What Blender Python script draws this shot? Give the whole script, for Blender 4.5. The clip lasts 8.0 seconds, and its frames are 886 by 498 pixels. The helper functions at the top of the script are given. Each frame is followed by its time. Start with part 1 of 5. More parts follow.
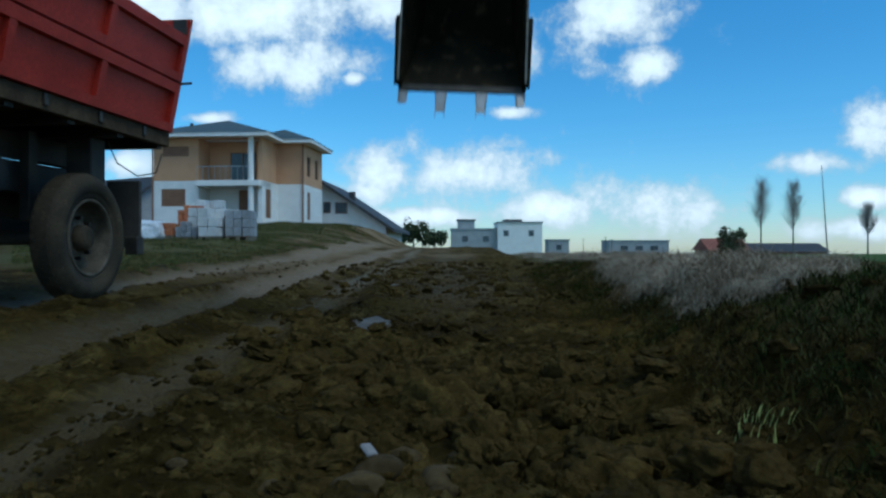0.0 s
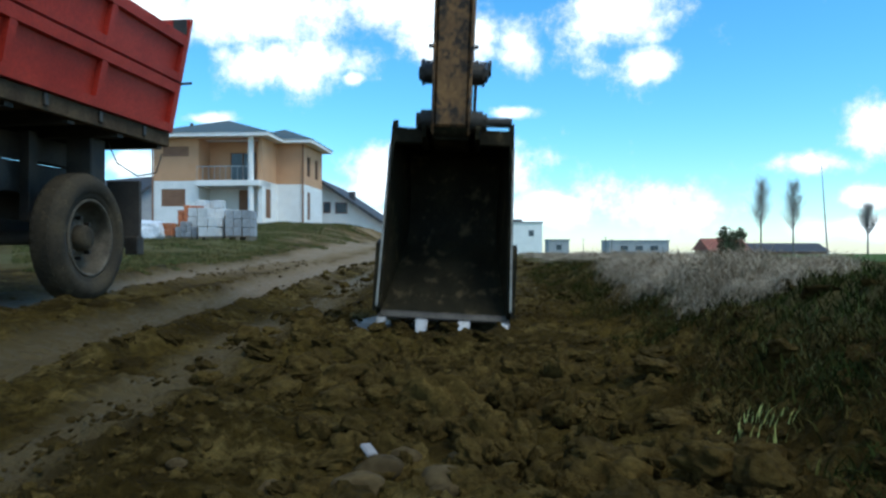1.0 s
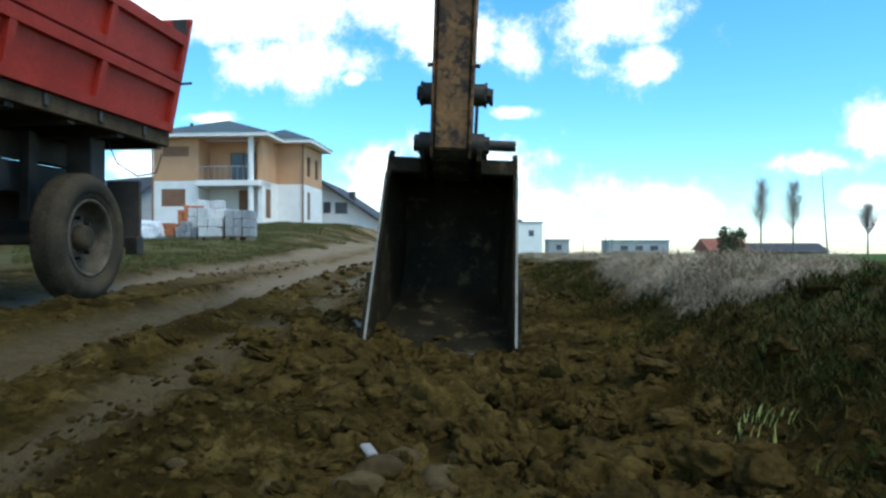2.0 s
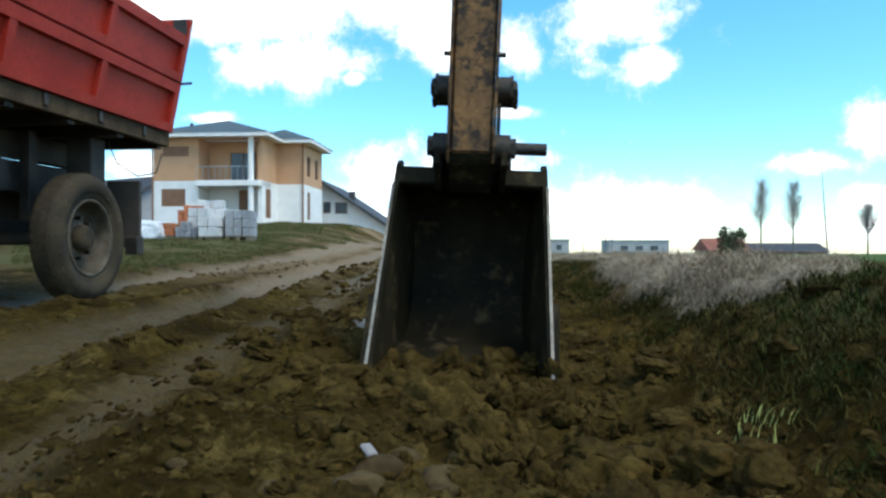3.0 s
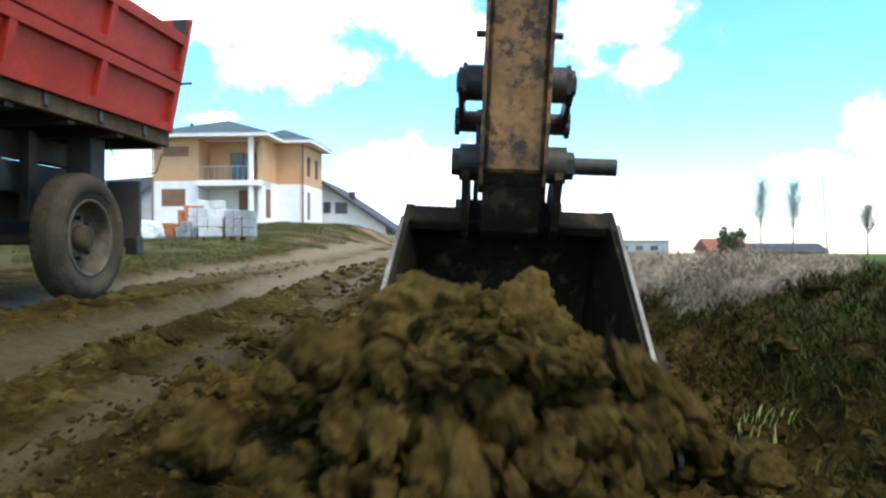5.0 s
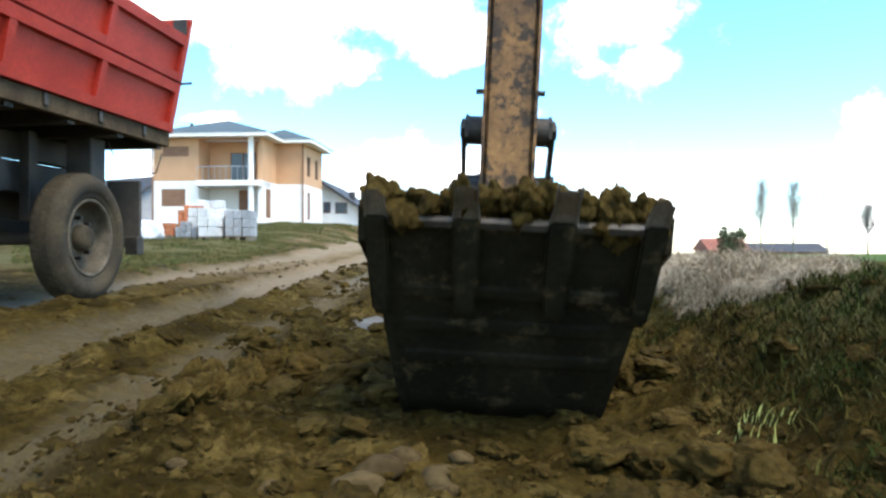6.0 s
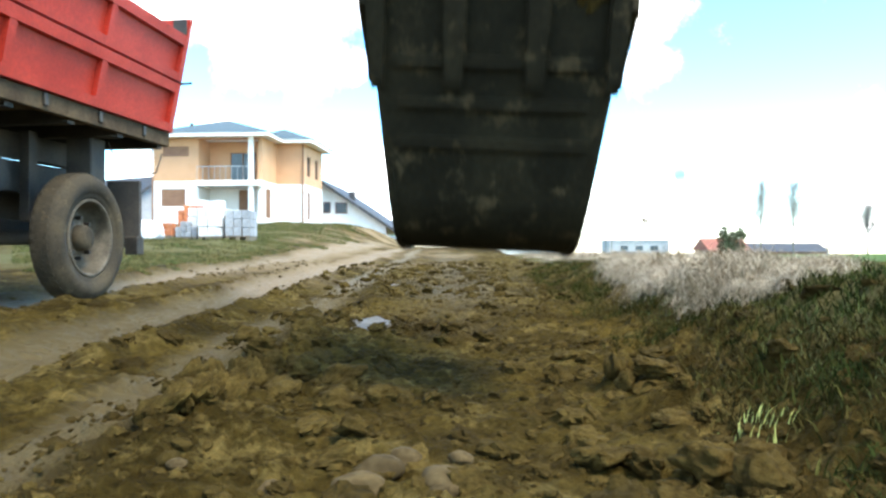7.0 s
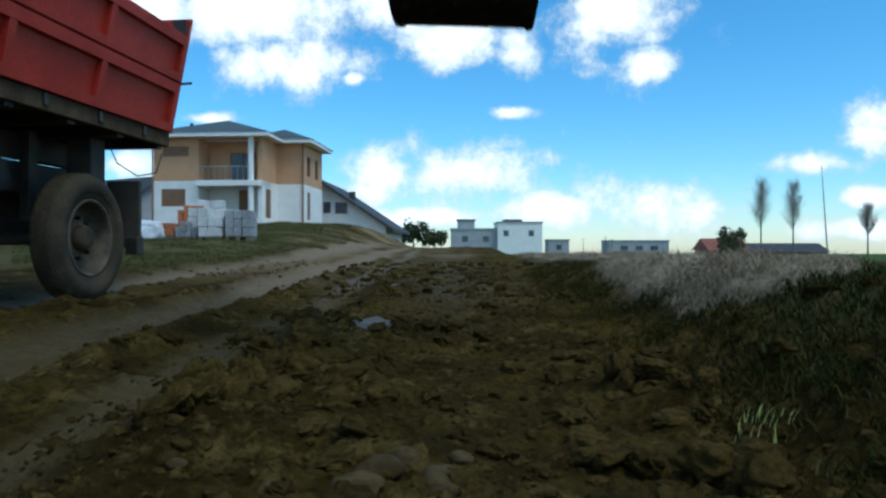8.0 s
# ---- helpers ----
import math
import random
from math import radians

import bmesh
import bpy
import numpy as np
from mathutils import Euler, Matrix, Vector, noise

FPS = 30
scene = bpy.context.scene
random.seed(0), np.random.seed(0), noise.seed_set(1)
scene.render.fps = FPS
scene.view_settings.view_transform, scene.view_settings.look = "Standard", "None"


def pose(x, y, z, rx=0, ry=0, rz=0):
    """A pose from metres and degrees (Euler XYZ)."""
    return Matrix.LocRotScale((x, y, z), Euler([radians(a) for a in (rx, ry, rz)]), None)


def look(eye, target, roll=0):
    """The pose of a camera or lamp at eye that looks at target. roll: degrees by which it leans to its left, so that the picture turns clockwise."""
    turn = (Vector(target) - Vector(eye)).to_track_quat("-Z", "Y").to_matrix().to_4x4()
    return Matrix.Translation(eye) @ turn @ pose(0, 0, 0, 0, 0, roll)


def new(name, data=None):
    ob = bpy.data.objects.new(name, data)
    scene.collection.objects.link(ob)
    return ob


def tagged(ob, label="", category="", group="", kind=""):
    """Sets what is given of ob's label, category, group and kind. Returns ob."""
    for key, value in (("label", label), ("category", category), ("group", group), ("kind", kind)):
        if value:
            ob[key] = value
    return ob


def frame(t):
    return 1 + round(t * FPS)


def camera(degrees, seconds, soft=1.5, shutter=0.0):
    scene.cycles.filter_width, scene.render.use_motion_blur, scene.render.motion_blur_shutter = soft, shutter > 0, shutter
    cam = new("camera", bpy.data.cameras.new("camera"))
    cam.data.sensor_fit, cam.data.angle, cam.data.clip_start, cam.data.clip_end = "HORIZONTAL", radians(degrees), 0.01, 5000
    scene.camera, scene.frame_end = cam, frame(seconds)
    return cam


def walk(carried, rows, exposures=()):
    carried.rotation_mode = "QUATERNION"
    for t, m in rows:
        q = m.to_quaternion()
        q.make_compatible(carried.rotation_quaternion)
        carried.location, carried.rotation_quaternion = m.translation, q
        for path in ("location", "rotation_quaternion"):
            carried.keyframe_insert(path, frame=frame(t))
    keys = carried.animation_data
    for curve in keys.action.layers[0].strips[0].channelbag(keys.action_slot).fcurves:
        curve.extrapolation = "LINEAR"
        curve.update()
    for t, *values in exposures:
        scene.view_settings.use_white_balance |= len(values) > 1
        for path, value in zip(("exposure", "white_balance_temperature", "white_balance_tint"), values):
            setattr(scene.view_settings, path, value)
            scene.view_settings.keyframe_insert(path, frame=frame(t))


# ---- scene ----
cam = camera(65, 8.0, soft=2.5, shutter=0.5)
EYE = (0.0, 0.0, 0.55)
REST = look(EYE, (0.0, 10.0, 0.55))
walk(cam, [(0.0, REST), (8.0, REST)],
     exposures=[(0.0, -0.92, 5350, -2), (0.4, -0.8, 5500, 0), (0.8, -0.25, 5850, 3), (1.2, -0.05, 5950, 2), (2.8, 0.28, 6450, 5), (3.5, 0.4, 6650, 7),
                (4.2, 0.72, 6950, 11), (4.7, 0.84, 7000, 12), (5.8, 0.72, 6850, 11), (6.0, 1.18, 7000, 12), (6.2, 1.4, 6950, 9), (6.5, 1.78, 6900, 8),
                (7.0, 1.78, 6900, 8), (7.3, 1.05, 6900, 10), (7.6, 0.3, 6450, 7), (7.8, -0.3, 6000, 2), (8.0, -0.5, 5800, 0)])

# ---------------------------------------------------------------- light
SUN_AZ, SUN_EL = 130.0, 56.0          # degrees to the right of the view, and up


def make_world():
    w = bpy.data.worlds.new("sky")
    w.use_nodes = True
    scene.world = w
    nt = w.node_tree
    nt.nodes.clear()
    nd, ln = nt.nodes.new, nt.links.new

    def calc(op, a, b=None, c=None):
        n = nd("ShaderNodeMath")
        n.operation = op
        for i, v in enumerate((a, b, c)):
            if v is None:
                continue
            if isinstance(v, (int, float)):
                n.inputs[i].default_value = v
            else:
                ln(v, n.inputs[i])
        return n.outputs[0]

    sky = nd("ShaderNodeTexSky")
    sky.sky_type, sky.sun_disc = "NISHITA", False
    sky.sun_elevation, sky.sun_rotation = radians(SUN_EL), radians(SUN_AZ)
    sky.air_density, sky.dust_density, sky.ozone_density = 1.0, 0.4, 2.6
    tc = nd("ShaderNodeTexCoord")
    sep = nd("ShaderNodeSeparateXYZ")
    ln(tc.outputs["Generated"], sep.inputs[0])
    ahead = calc("MAXIMUM", sep.outputs[1], 0.02)
    u, v = calc("DIVIDE", sep.outputs[0], ahead), calc("DIVIDE", sep.outputs[2], ahead)
    # warp the outlines of the clouds
    noi = nd("ShaderNodeTexNoise")
    noi.inputs["Scale"].default_value, noi.inputs["Detail"].default_value, noi.inputs["Roughness"].default_value = 11.0, 10.0, 0.68
    ln(tc.outputs["Generated"], noi.inputs["Vector"])
    soft = noi.outputs["Fac"]
    # the banks of cumulus ahead: azimuth, height and half sizes as tangents
    banks = [(-.28, .340, .19, .055), (-.23, .265, .12, .045), (-.42, .34, .10, .07), (-.06, .345, .10, .04), (.02, .300, .08, .04), (-.13, .245, .02, .012),
             (.105, .29, .032, .05), (.25, .335, .09, .045), (.30, .265, .05, .028), (.035, .112, .095, .047), (-.085, .105, .062, .034),
             (-.12, .080, .07, .022), (.29, .062, .125, .047), (.16, .055, .085, .028), (.54, .122, .065, .018), (.62, .17, .05, .04),
             (.61, .075, .05, .018), (-.45, .12, .05, .025), (-.335, .188, .04, .010), (.10, .197, .036, .011), (.60, .03, .11, .018),
             (-.05, .045, .12, .016)]
    total = None
    for a, h, ra, rh in banks:
        du, dv = calc("MULTIPLY", calc("SUBTRACT", u, a), 1 / ra), calc("MULTIPLY", calc("SUBTRACT", v, h), 1 / rh)
        d2 = calc("ADD", calc("MULTIPLY", du, du), calc("MULTIPLY", dv, dv))
        blob = calc("POWER", 2.718, calc("MULTIPLY", d2, -0.7))
        total = blob if total is None else calc("MAXIMUM", total, blob)
    # the rest of the sky, overhead and behind
    noi2 = nd("ShaderNodeTexNoise")
    noi2.inputs["Scale"].default_value, noi2.inputs["Detail"].default_value = 2.6, 8.0
    ln(tc.outputs["Generated"], noi2.inputs["Vector"])
    behind = calc("LESS_THAN", sep.outputs[1], 0.55)
    rest = calc("MULTIPLY", calc("MULTIPLY", noi2.outputs["Fac"], 0.95), behind)
    total = calc("MAXIMUM", total, rest)
    cover = calc("ADD", total, calc("MULTIPLY", calc("SUBTRACT", soft, 0.5), 2.3))
    ramp = nd("ShaderNodeMapRange")
    ramp.interpolation_type = "SMOOTHSTEP"
    ramp.inputs["From Min"].default_value, ramp.inputs["From Max"].default_value = 0.30, 0.92
    ln(cover, ramp.inputs["Value"])
    thick = nd("ShaderNodeMapRange")
    thick.inputs["From Min"].default_value, thick.inputs["From Max"].default_value = 0.45, 1.2
    thick.inputs["To Min"].default_value, thick.inputs["To Max"].default_value = 7.5, 14.0
    ln(cover, thick.inputs["Value"])
    white = nd("ShaderNodeMix")
    white.data_type = "RGBA"
    white.blend_type = "MULTIPLY"
    white.inputs[0].default_value = 1.0
    white.inputs[6].default_value = (0.94, 0.97, 1.0, 1)
    ln(thick.outputs[0], white.inputs[7])
    tint = nd("ShaderNodeMix")
    tint.data_type, tint.blend_type = "RGBA", "MULTIPLY"
    tint.inputs[0].default_value = 1.0
    haze = nd("ShaderNodeMix")
    haze.data_type = "RGBA"
    haze.inputs[6].default_value, haze.inputs[7].default_value = (0.62, 1.36, 1.68, 1), (1.45, 1.50, 1.55, 1)
    ln(calc("POWER", 2.718, calc("MULTIPLY", calc("MAXIMUM", sep.outputs[2], 0.0), -9.0)), haze.inputs[0])
    ln(haze.outputs[2], tint.inputs[7])
    ln(sky.outputs[0], tint.inputs[6])
    mix = nd("ShaderNodeMix")
    mix.data_type = "RGBA"
    ln(ramp.outputs[0], mix.inputs[0])
    ln(tint.outputs[2], mix.inputs[6])
    ln(white.outputs[2], mix.inputs[7])
    bg = nd("ShaderNodeBackground")
    bg.inputs["Strength"].default_value = 0.15
    ln(mix.outputs[2], bg.inputs["Color"])
    out = nd("ShaderNodeOutputWorld")
    ln(bg.outputs[0], out.inputs["Surface"])


make_world()
sun = new("sun", bpy.data.lights.new("sun", "SUN"))
sun.data.energy, sun.data.angle, sun.data.color = 2.2, radians(28), (1.0, 0.93, 0.82)
_a, _e = radians(SUN_AZ), radians(SUN_EL)
sun.matrix_world = look((math.sin(_a) * math.cos(_e) * 50, math.cos(_a) * math.cos(_e) * 50, math.sin(_e) * 50), (0, 0, 0))


# ---------------------------------------------------------------- materials
def mat(name, c1, c2, rough=0.8, scale=6.0, metal=0.0, bump=0.25, c3=None, wear=0.55, fine=60.0, depth=0.01, island=0.0, per_object=0.0, spec=0.5, micro=0.0, tone=0.21):
    """Two tones mixed by coarse noise, a third one in worn patches, fine grain in tone and relief."""
    m = bpy.data.materials.new(name)
    m.use_nodes = True
    nt = m.node_tree
    nd, ln = nt.nodes.new, nt.links.new
    bsdf = nt.nodes["Principled BSDF"]
    geo = nd("ShaderNodeTexCoord")
    co = geo.outputs["Object"]

    def noise_at(s, detail=5.0, r=0.6):
        n = nd("ShaderNodeTexNoise")
        n.inputs["Scale"].default_value, n.inputs["Detail"].default_value, n.inputs["Roughness"].default_value = s, detail, r
        ln(co, n.inputs["Vector"])
        return n.outputs["Fac"]

    def ramp(src, lo, hi):
        r = nd("ShaderNodeMapRange")
        r.interpolation_type = "SMOOTHSTEP"
        r.inputs["From Min"].default_value, r.inputs["From Max"].default_value = lo, hi
        ln(src, r.inputs["Value"])
        return r.outputs[0]

    def mixed(fac, a, b, kind="MIX"):
        x = nd("ShaderNodeMix")
        x.data_type, x.blend_type = "RGBA", kind
        for socket, val in ((0, fac), (6, a), (7, b)):
            if isinstance(val, tuple):
                x.inputs[socket].default_value = (*val, 1)
            elif isinstance(val, float):
                x.inputs[socket].default_value = val
            else:
                ln(val, x.inputs[socket])
        return x.outputs[2]

    coarse, grain = noise_at(scale), noise_at(fine, 3.0)
    col = mixed(ramp(coarse, 0.35, 0.65), tuple(c1), tuple(c2))
    if c3:
        col = mixed(ramp(noise_at(scale * 2.3, 8.0, 0.7), wear, wear + 0.12), col, tuple(c3))
    g = nd("ShaderNodeMapRange")
    g.inputs["From Min"].default_value, g.inputs["From Max"].default_value = 0.3, 0.7
    g.inputs["To Min"].default_value, g.inputs["To Max"].default_value = 1 - tone, 1 + tone
    ln(grain, g.inputs["Value"])
    col = mixed(1.0, col, g.outputs[0], "MULTIPLY")
    for amount, node, sock in ((island, "ShaderNodeNewGeometry", "Random Per Island"), (per_object, "ShaderNodeObjectInfo", "Random")):
        if amount:
            r = nd("ShaderNodeMapRange")
            r.inputs["To Min"].default_value, r.inputs["To Max"].default_value = 1 - amount, 1 + amount
            ln(nd(node).outputs[sock], r.inputs["Value"])
            col = mixed(1.0, col, r.outputs[0], "MULTIPLY")
    ln(col, bsdf.inputs["Base Color"])
    rr = nd("ShaderNodeMapRange")
    rr.inputs["To Min"].default_value, rr.inputs["To Max"].default_value = max(0.05, rough - 0.18), min(1.0, rough + 0.15)
    ln(coarse, rr.inputs["Value"])
    ln(rr.outputs[0], bsdf.inputs["Roughness"])
    bsdf.inputs["Metallic"].default_value = metal
    bsdf.inputs["Specular IOR Level"].default_value = spec
    if bump:
        b = nd("ShaderNodeBump")
        b.inputs["Strength"].default_value, b.inputs["Distance"].default_value = bump, depth
        relief = grain
        if micro:                                   # crumbs four times finer ride on the grain
            add = nd("ShaderNodeMath")
            add.operation = "MULTIPLY_ADD"
            ln(noise_at(fine * 4.3, 4.0, 0.7), add.inputs[0])
            add.inputs[1].default_value = micro
            ln(grain, add.inputs[2])
            relief = add.outputs[0]
        ln(relief, b.inputs["Height"])
        ln(b.outputs[0], bsdf.inputs["Normal"])
    return m


CLAY = ((.074, .049, .0135), (.038, .0245, .0068))
M_CLOD = mat("clay_clods", *CLAY, .9, 1.3, c3=(.105, .072, .0215), wear=.58, fine=45, bump=.9, depth=.022, island=.28, spec=.03, micro=.5, tone=.35)
M_DUG = mat("dug_clay", *CLAY, .9, 1.3, c3=(.098, .067, .0205), wear=.57, fine=7, bump=.9, depth=.009, per_object=.25, spec=.03, micro=.4, tone=.3)
M_STONE = mat("field_stone", (.072, .050, .022), (.045, .030, .0125), .85, 2, fine=8, bump=.3, depth=.003, per_object=.3, spec=.06)
M_RED = mat("red_paint", (.37, .031, .017), (.28, .022, .012), .55, 2.0, spec=.2, c3=(.19, .050, .028), wear=.64, fine=40, bump=.12, depth=.004)
M_DARK = mat("grimy_chassis", (.022, .02, .017), (.045, .038, .03), .8, 5, fine=50, bump=.3)
M_RUBBER = mat("muddy_rubber", (.030, .024, .016), (.055, .042, .025), .9, 4, c3=(.095, .07, .038), wear=.57, fine=60, bump=.3, spec=.15)
M_RIM = mat("dirty_rim", (.095, .078, .055), (.05, .04, .026), .7, 8, c3=(.26, .245, .21), wear=.64, spec=.2, fine=60, bump=.2)
M_RUST = mat("rusty_sill", (.045, .030, .018), (.075, .052, .030), .9, 5, c3=(.11, .07, .04), wear=.6, fine=30, bump=.5, spec=.1)
M_PLANK = mat("weathered_wood", (.11, .09, .065), (.16, .13, .09), .85, 6, fine=50)
M_BUCKET = mat("worn_black_steel", (.011, .0095, .0055), (.020, .0165, .009), .7, 4, c3=(.055, .041, .021), wear=.53, fine=50, bump=.3, depth=.006, spec=.06)
M_EDGE = mat("polished_steel", (.42, .40, .37), (.30, .27, .23), .38, 10, metal=.8, c3=(.12, .09, .06), wear=.64, fine=70, bump=.15, depth=.004)
M_WORN = mat("worn_bare_steel", (.25, .225, .18), (.12, .10, .078), .5, 7, metal=.3, c3=(.06, .05, .035), wear=.55, fine=60, bump=.2, depth=.004)
M_LIP = mat("scraped_steel", (.06, .05, .038), (.03, .025, .018), .6, 10, metal=.2, fine=70, bump=.15, depth=.004)
M_YELLOW = mat("worn_yellow_paint", (.27, .140, .055), (.135, .075, .038), .75, 7, spec=.2, c3=(.05, .036, .026), wear=.48, fine=40, bump=.3, depth=.004)
M_PIN = mat("greasy_steel", (.024, .022, .019), (.050, .042, .033), .55, 9, metal=.3, spec=.3, fine=50, bump=.2)
M_WHITE = mat("white_render", (.80, .79, .76), (.74, .73, .70), .9, 1.2, fine=30, bump=.1)
M_TAN = mat("ochre_render", (.54, .31, .17), (.50, .285, .155), .9, 1.0, fine=30, bump=.1)
M_ROOF = mat("slate_green_roof", (.055, .075, .075), (.075, .095, .095), .6, 1.5, fine=9, bump=.5, depth=.03)
M_ROOFD = mat("dark_roof_tiles", (.035, .035, .037), (.05, .048, .05), .7, 1.5, fine=9, bump=.4, depth=.03)
M_SHUT = mat("brown_shutter", (.20, .10, .055), (.24, .125, .07), .7, 2, fine=20, bump=.15)
M_GLASS = mat("window_glass", (.05, .07, .085), (.07, .09, .11), .12, 1.0, bump=0)
M_RAIL = mat("steel_rail", (.35, .36, .37), (.28, .29, .30), .4, 8, metal=.6, bump=0)
M_BLOCK = mat("aerated_block", (.60, .60, .58), (.50, .50, .49), .9, 3, fine=30, per_object=.12)
M_GREYB = mat("concrete_block", (.30, .31, .32), (.24, .25, .26), .9, 3, fine=30, per_object=.15)
M_BRICK = mat("orange_brick", (.48, .17, .07), (.40, .13, .055), .85, 4, fine=30, per_object=.2)
M_FILM = mat("plastic_film", (.66, .68, .70), (.55, .57, .60), .3, 4, fine=20, bump=.5, depth=.03)
M_GRASS = mat("turf_blades", (.060, .073, .022), (.115, .098, .038), .85, 3, fine=20, bump=0, island=.45, spec=.1)
M_WEED = mat("dark_weeds", (.018, .026, .005), (.064, .046, .014), .9, 3, fine=20, bump=0, island=.6, spec=.03)
M_HAY = mat("dry_grass", (.45, .37, .265), (.28, .22, .15), .9, 4, fine=20, bump=0, island=.6, spec=.05)
M_STRAW = mat("pale_straw", (.46, .46, .17), (.34, .36, .10), .8, 4, fine=20, bump=0, island=.3, spec=.08)
M_BARK = mat("grey_bark", (.11, .10, .085), (.16, .145, .12), .9, 4, fine=20)
M_TWIG = mat("pale_twigs", (.26, .245, .235), (.20, .185, .175), .9, 4, fine=20, spec=.1)
M_LEAF = mat("dull_foliage", (.055, .075, .040), (.085, .095, .050), .85, 2, fine=8, bump=0, island=.4, spec=.1)
M_GREYW = mat("grey_render", (.36, .37, .38), (.30, .31, .32), .9, 1, fine=20, bump=.1)
M_REDT = mat("red_roof_tiles", (.27, .085, .05), (.21, .07, .045), .8, 1, fine=8)


def ground_material():
    """Brown clay with pale packed wheel tracks; turf on the hill and a green field on the far side of the bank, by the plan."""
    m = mat("clay_ground", (.090, .060, .0140), (.038, .0245, .0058), .9, 1.7, c3=(.145, .100, .030), wear=.52, fine=30, bump=1.0, depth=.045, spec=.03, micro=.6, tone=.42)
    nt = m.node_tree
    nd, ln = nt.nodes.new, nt.links.new
    bsdf = nt.nodes["Principled BSDF"]
    base = bsdf.inputs["Base Color"].links[0].from_socket
    for attr, c1, c2 in (("packed", (.175, .128, .060), (.095, .068, .028)), ("far_clay", (.30, .215, .125), (.20, .14, .075)), ("turf", (.095, .105, .038), (.15, .118, .058)), ("field", (.085, .15, .04), (.10, .13, .045))):
        at = nd("ShaderNodeAttribute")
        at.attribute_name = attr
        no = nd("ShaderNodeTexNoise")
        no.inputs["Scale"].default_value, no.inputs["Detail"].default_value = 2.2, 8
        ln(nd("ShaderNodeTexCoord").outputs["Object"], no.inputs["Vector"])
        two = nd("ShaderNodeMix")
        two.data_type = "RGBA"
        two.inputs[6].default_value, two.inputs[7].default_value = (*c1, 1), (*c2, 1)
        ln(no.outputs["Fac"], two.inputs[0])
        mr = nd("ShaderNodeMapRange")
        mr.interpolation_type = "SMOOTHSTEP"
        mr.inputs["From Min"].default_value, mr.inputs["From Max"].default_value = .25, .95
        ad = nd("ShaderNodeMath")
        ad.operation = "MULTIPLY_ADD"
        ln(no.outputs["Fac"], ad.inputs[0])
        ad.inputs[1].default_value = .45
        sub = nd("ShaderNodeMath")
        sub.operation = "SUBTRACT"
        ln(at.outputs["Fac"], sub.inputs[0])
        sub.inputs[1].default_value = .2
        ln(sub.outputs[0], ad.inputs[2])
        ln(ad.outputs[0], mr.inputs["Value"])
        mx = nd("ShaderNodeMix")
        mx.data_type = "RGBA"
        ln(mr.outputs[0], mx.inputs[0])
        ln(base, mx.inputs[6])
        ln(two.outputs[2], mx.inputs[7])
        base = mx.outputs[2]
    ln(base, bsdf.inputs["Base Color"])
    # the packed tracks are wet
    wet = nd("ShaderNodeAttribute")
    wet.attribute_name = "packed"
    for socket, dry, soaked in (("Roughness", .92, .60), ("Specular IOR Level", .03, .08)):
        mr = nd("ShaderNodeMapRange")
        mr.inputs["From Min"].default_value, mr.inputs["From Max"].default_value = .2, .8
        mr.inputs["To Min"].default_value, mr.inputs["To Max"].default_value = dry, soaked
        ln(wet.outputs["Fac"], mr.inputs["Value"])
        ln(mr.outputs[0], bsdf.inputs[socket])
    return m


# ---------------------------------------------------------------- mesh helpers
def part(name, bm, material, parent=None, label="", smooth=False):
    me = bpy.data.meshes.new(name)
    bm.to_mesh(me)
    bm.free()
    me.materials.append(material)
    if smooth:
        me.shade_smooth()
    ob = new(name, me)
    if parent is not None:
        ob.parent = parent
    if label:
        ob["label"] = label
    return ob


def raw(name, verts, faces, material, parent=None, smooth=False):
    me = bpy.data.meshes.new(name)
    me.from_pydata(verts, [], faces)
    me.materials.append(material)
    if smooth:
        me.shade_smooth()
    ob = new(name, me)
    if parent is not None:
        ob.parent = parent
    return ob


def thing(name, m, label, category, group="", kind=""):
    ob = new(name)
    ob.matrix_basis = m
    return tagged(ob, label, category, group, kind)


def box(bm, x0, x1, y0, y1, z0, z1, bevel=0.0, m=None):
    made = bmesh.ops.create_cube(bm, size=1.0, matrix=Matrix.Translation(((x0 + x1) / 2, (y0 + y1) / 2, (z0 + z1) / 2)) @ Matrix.Diagonal((x1 - x0, y1 - y0, z1 - z0, 1)))
    vs = made["verts"]
    if bevel:
        es = list({e for v in vs for e in v.link_edges})
        got = bmesh.ops.bevel(bm, geom=es, offset=bevel, segments=1, affect="EDGES", profile=.5)
        vs = list({v for f in got["faces"] for v in f.verts} | {v for v in vs if v.is_valid})
    if m is not None:
        bmesh.ops.transform(bm, matrix=m, verts=vs)
    return bm


def boxed(*a, **k):
    return box(bmesh.new(), *a, **k)


def rod(bm, p, q, r, seg=12, r2=None):
    p, q = Vector(p), Vector(q)
    turn = (q - p).to_track_quat("Z", "Y").to_matrix().to_4x4()
    bmesh.ops.create_cone(bm, cap_ends=True, segments=seg, radius1=r, radius2=r if r2 is None else r2, depth=(q - p).length,
                          matrix=Matrix.Translation((p + q) / 2) @ turn)
    return bm


def lathe(bm, profile, seg=40):
    """profile: (radius, x) points round the x axis."""
    rings = [[bm.verts.new((x, r * math.cos(2 * math.pi * i / seg), r * math.sin(2 * math.pi * i / seg))) for i in range(seg)] for r, x in profile]
    for a, b in zip(rings, rings[1:]):
        for i in range(seg):
            bm.faces.new((a[i], a[(i + 1) % seg], b[(i + 1) % seg], b[i]))
    return bm


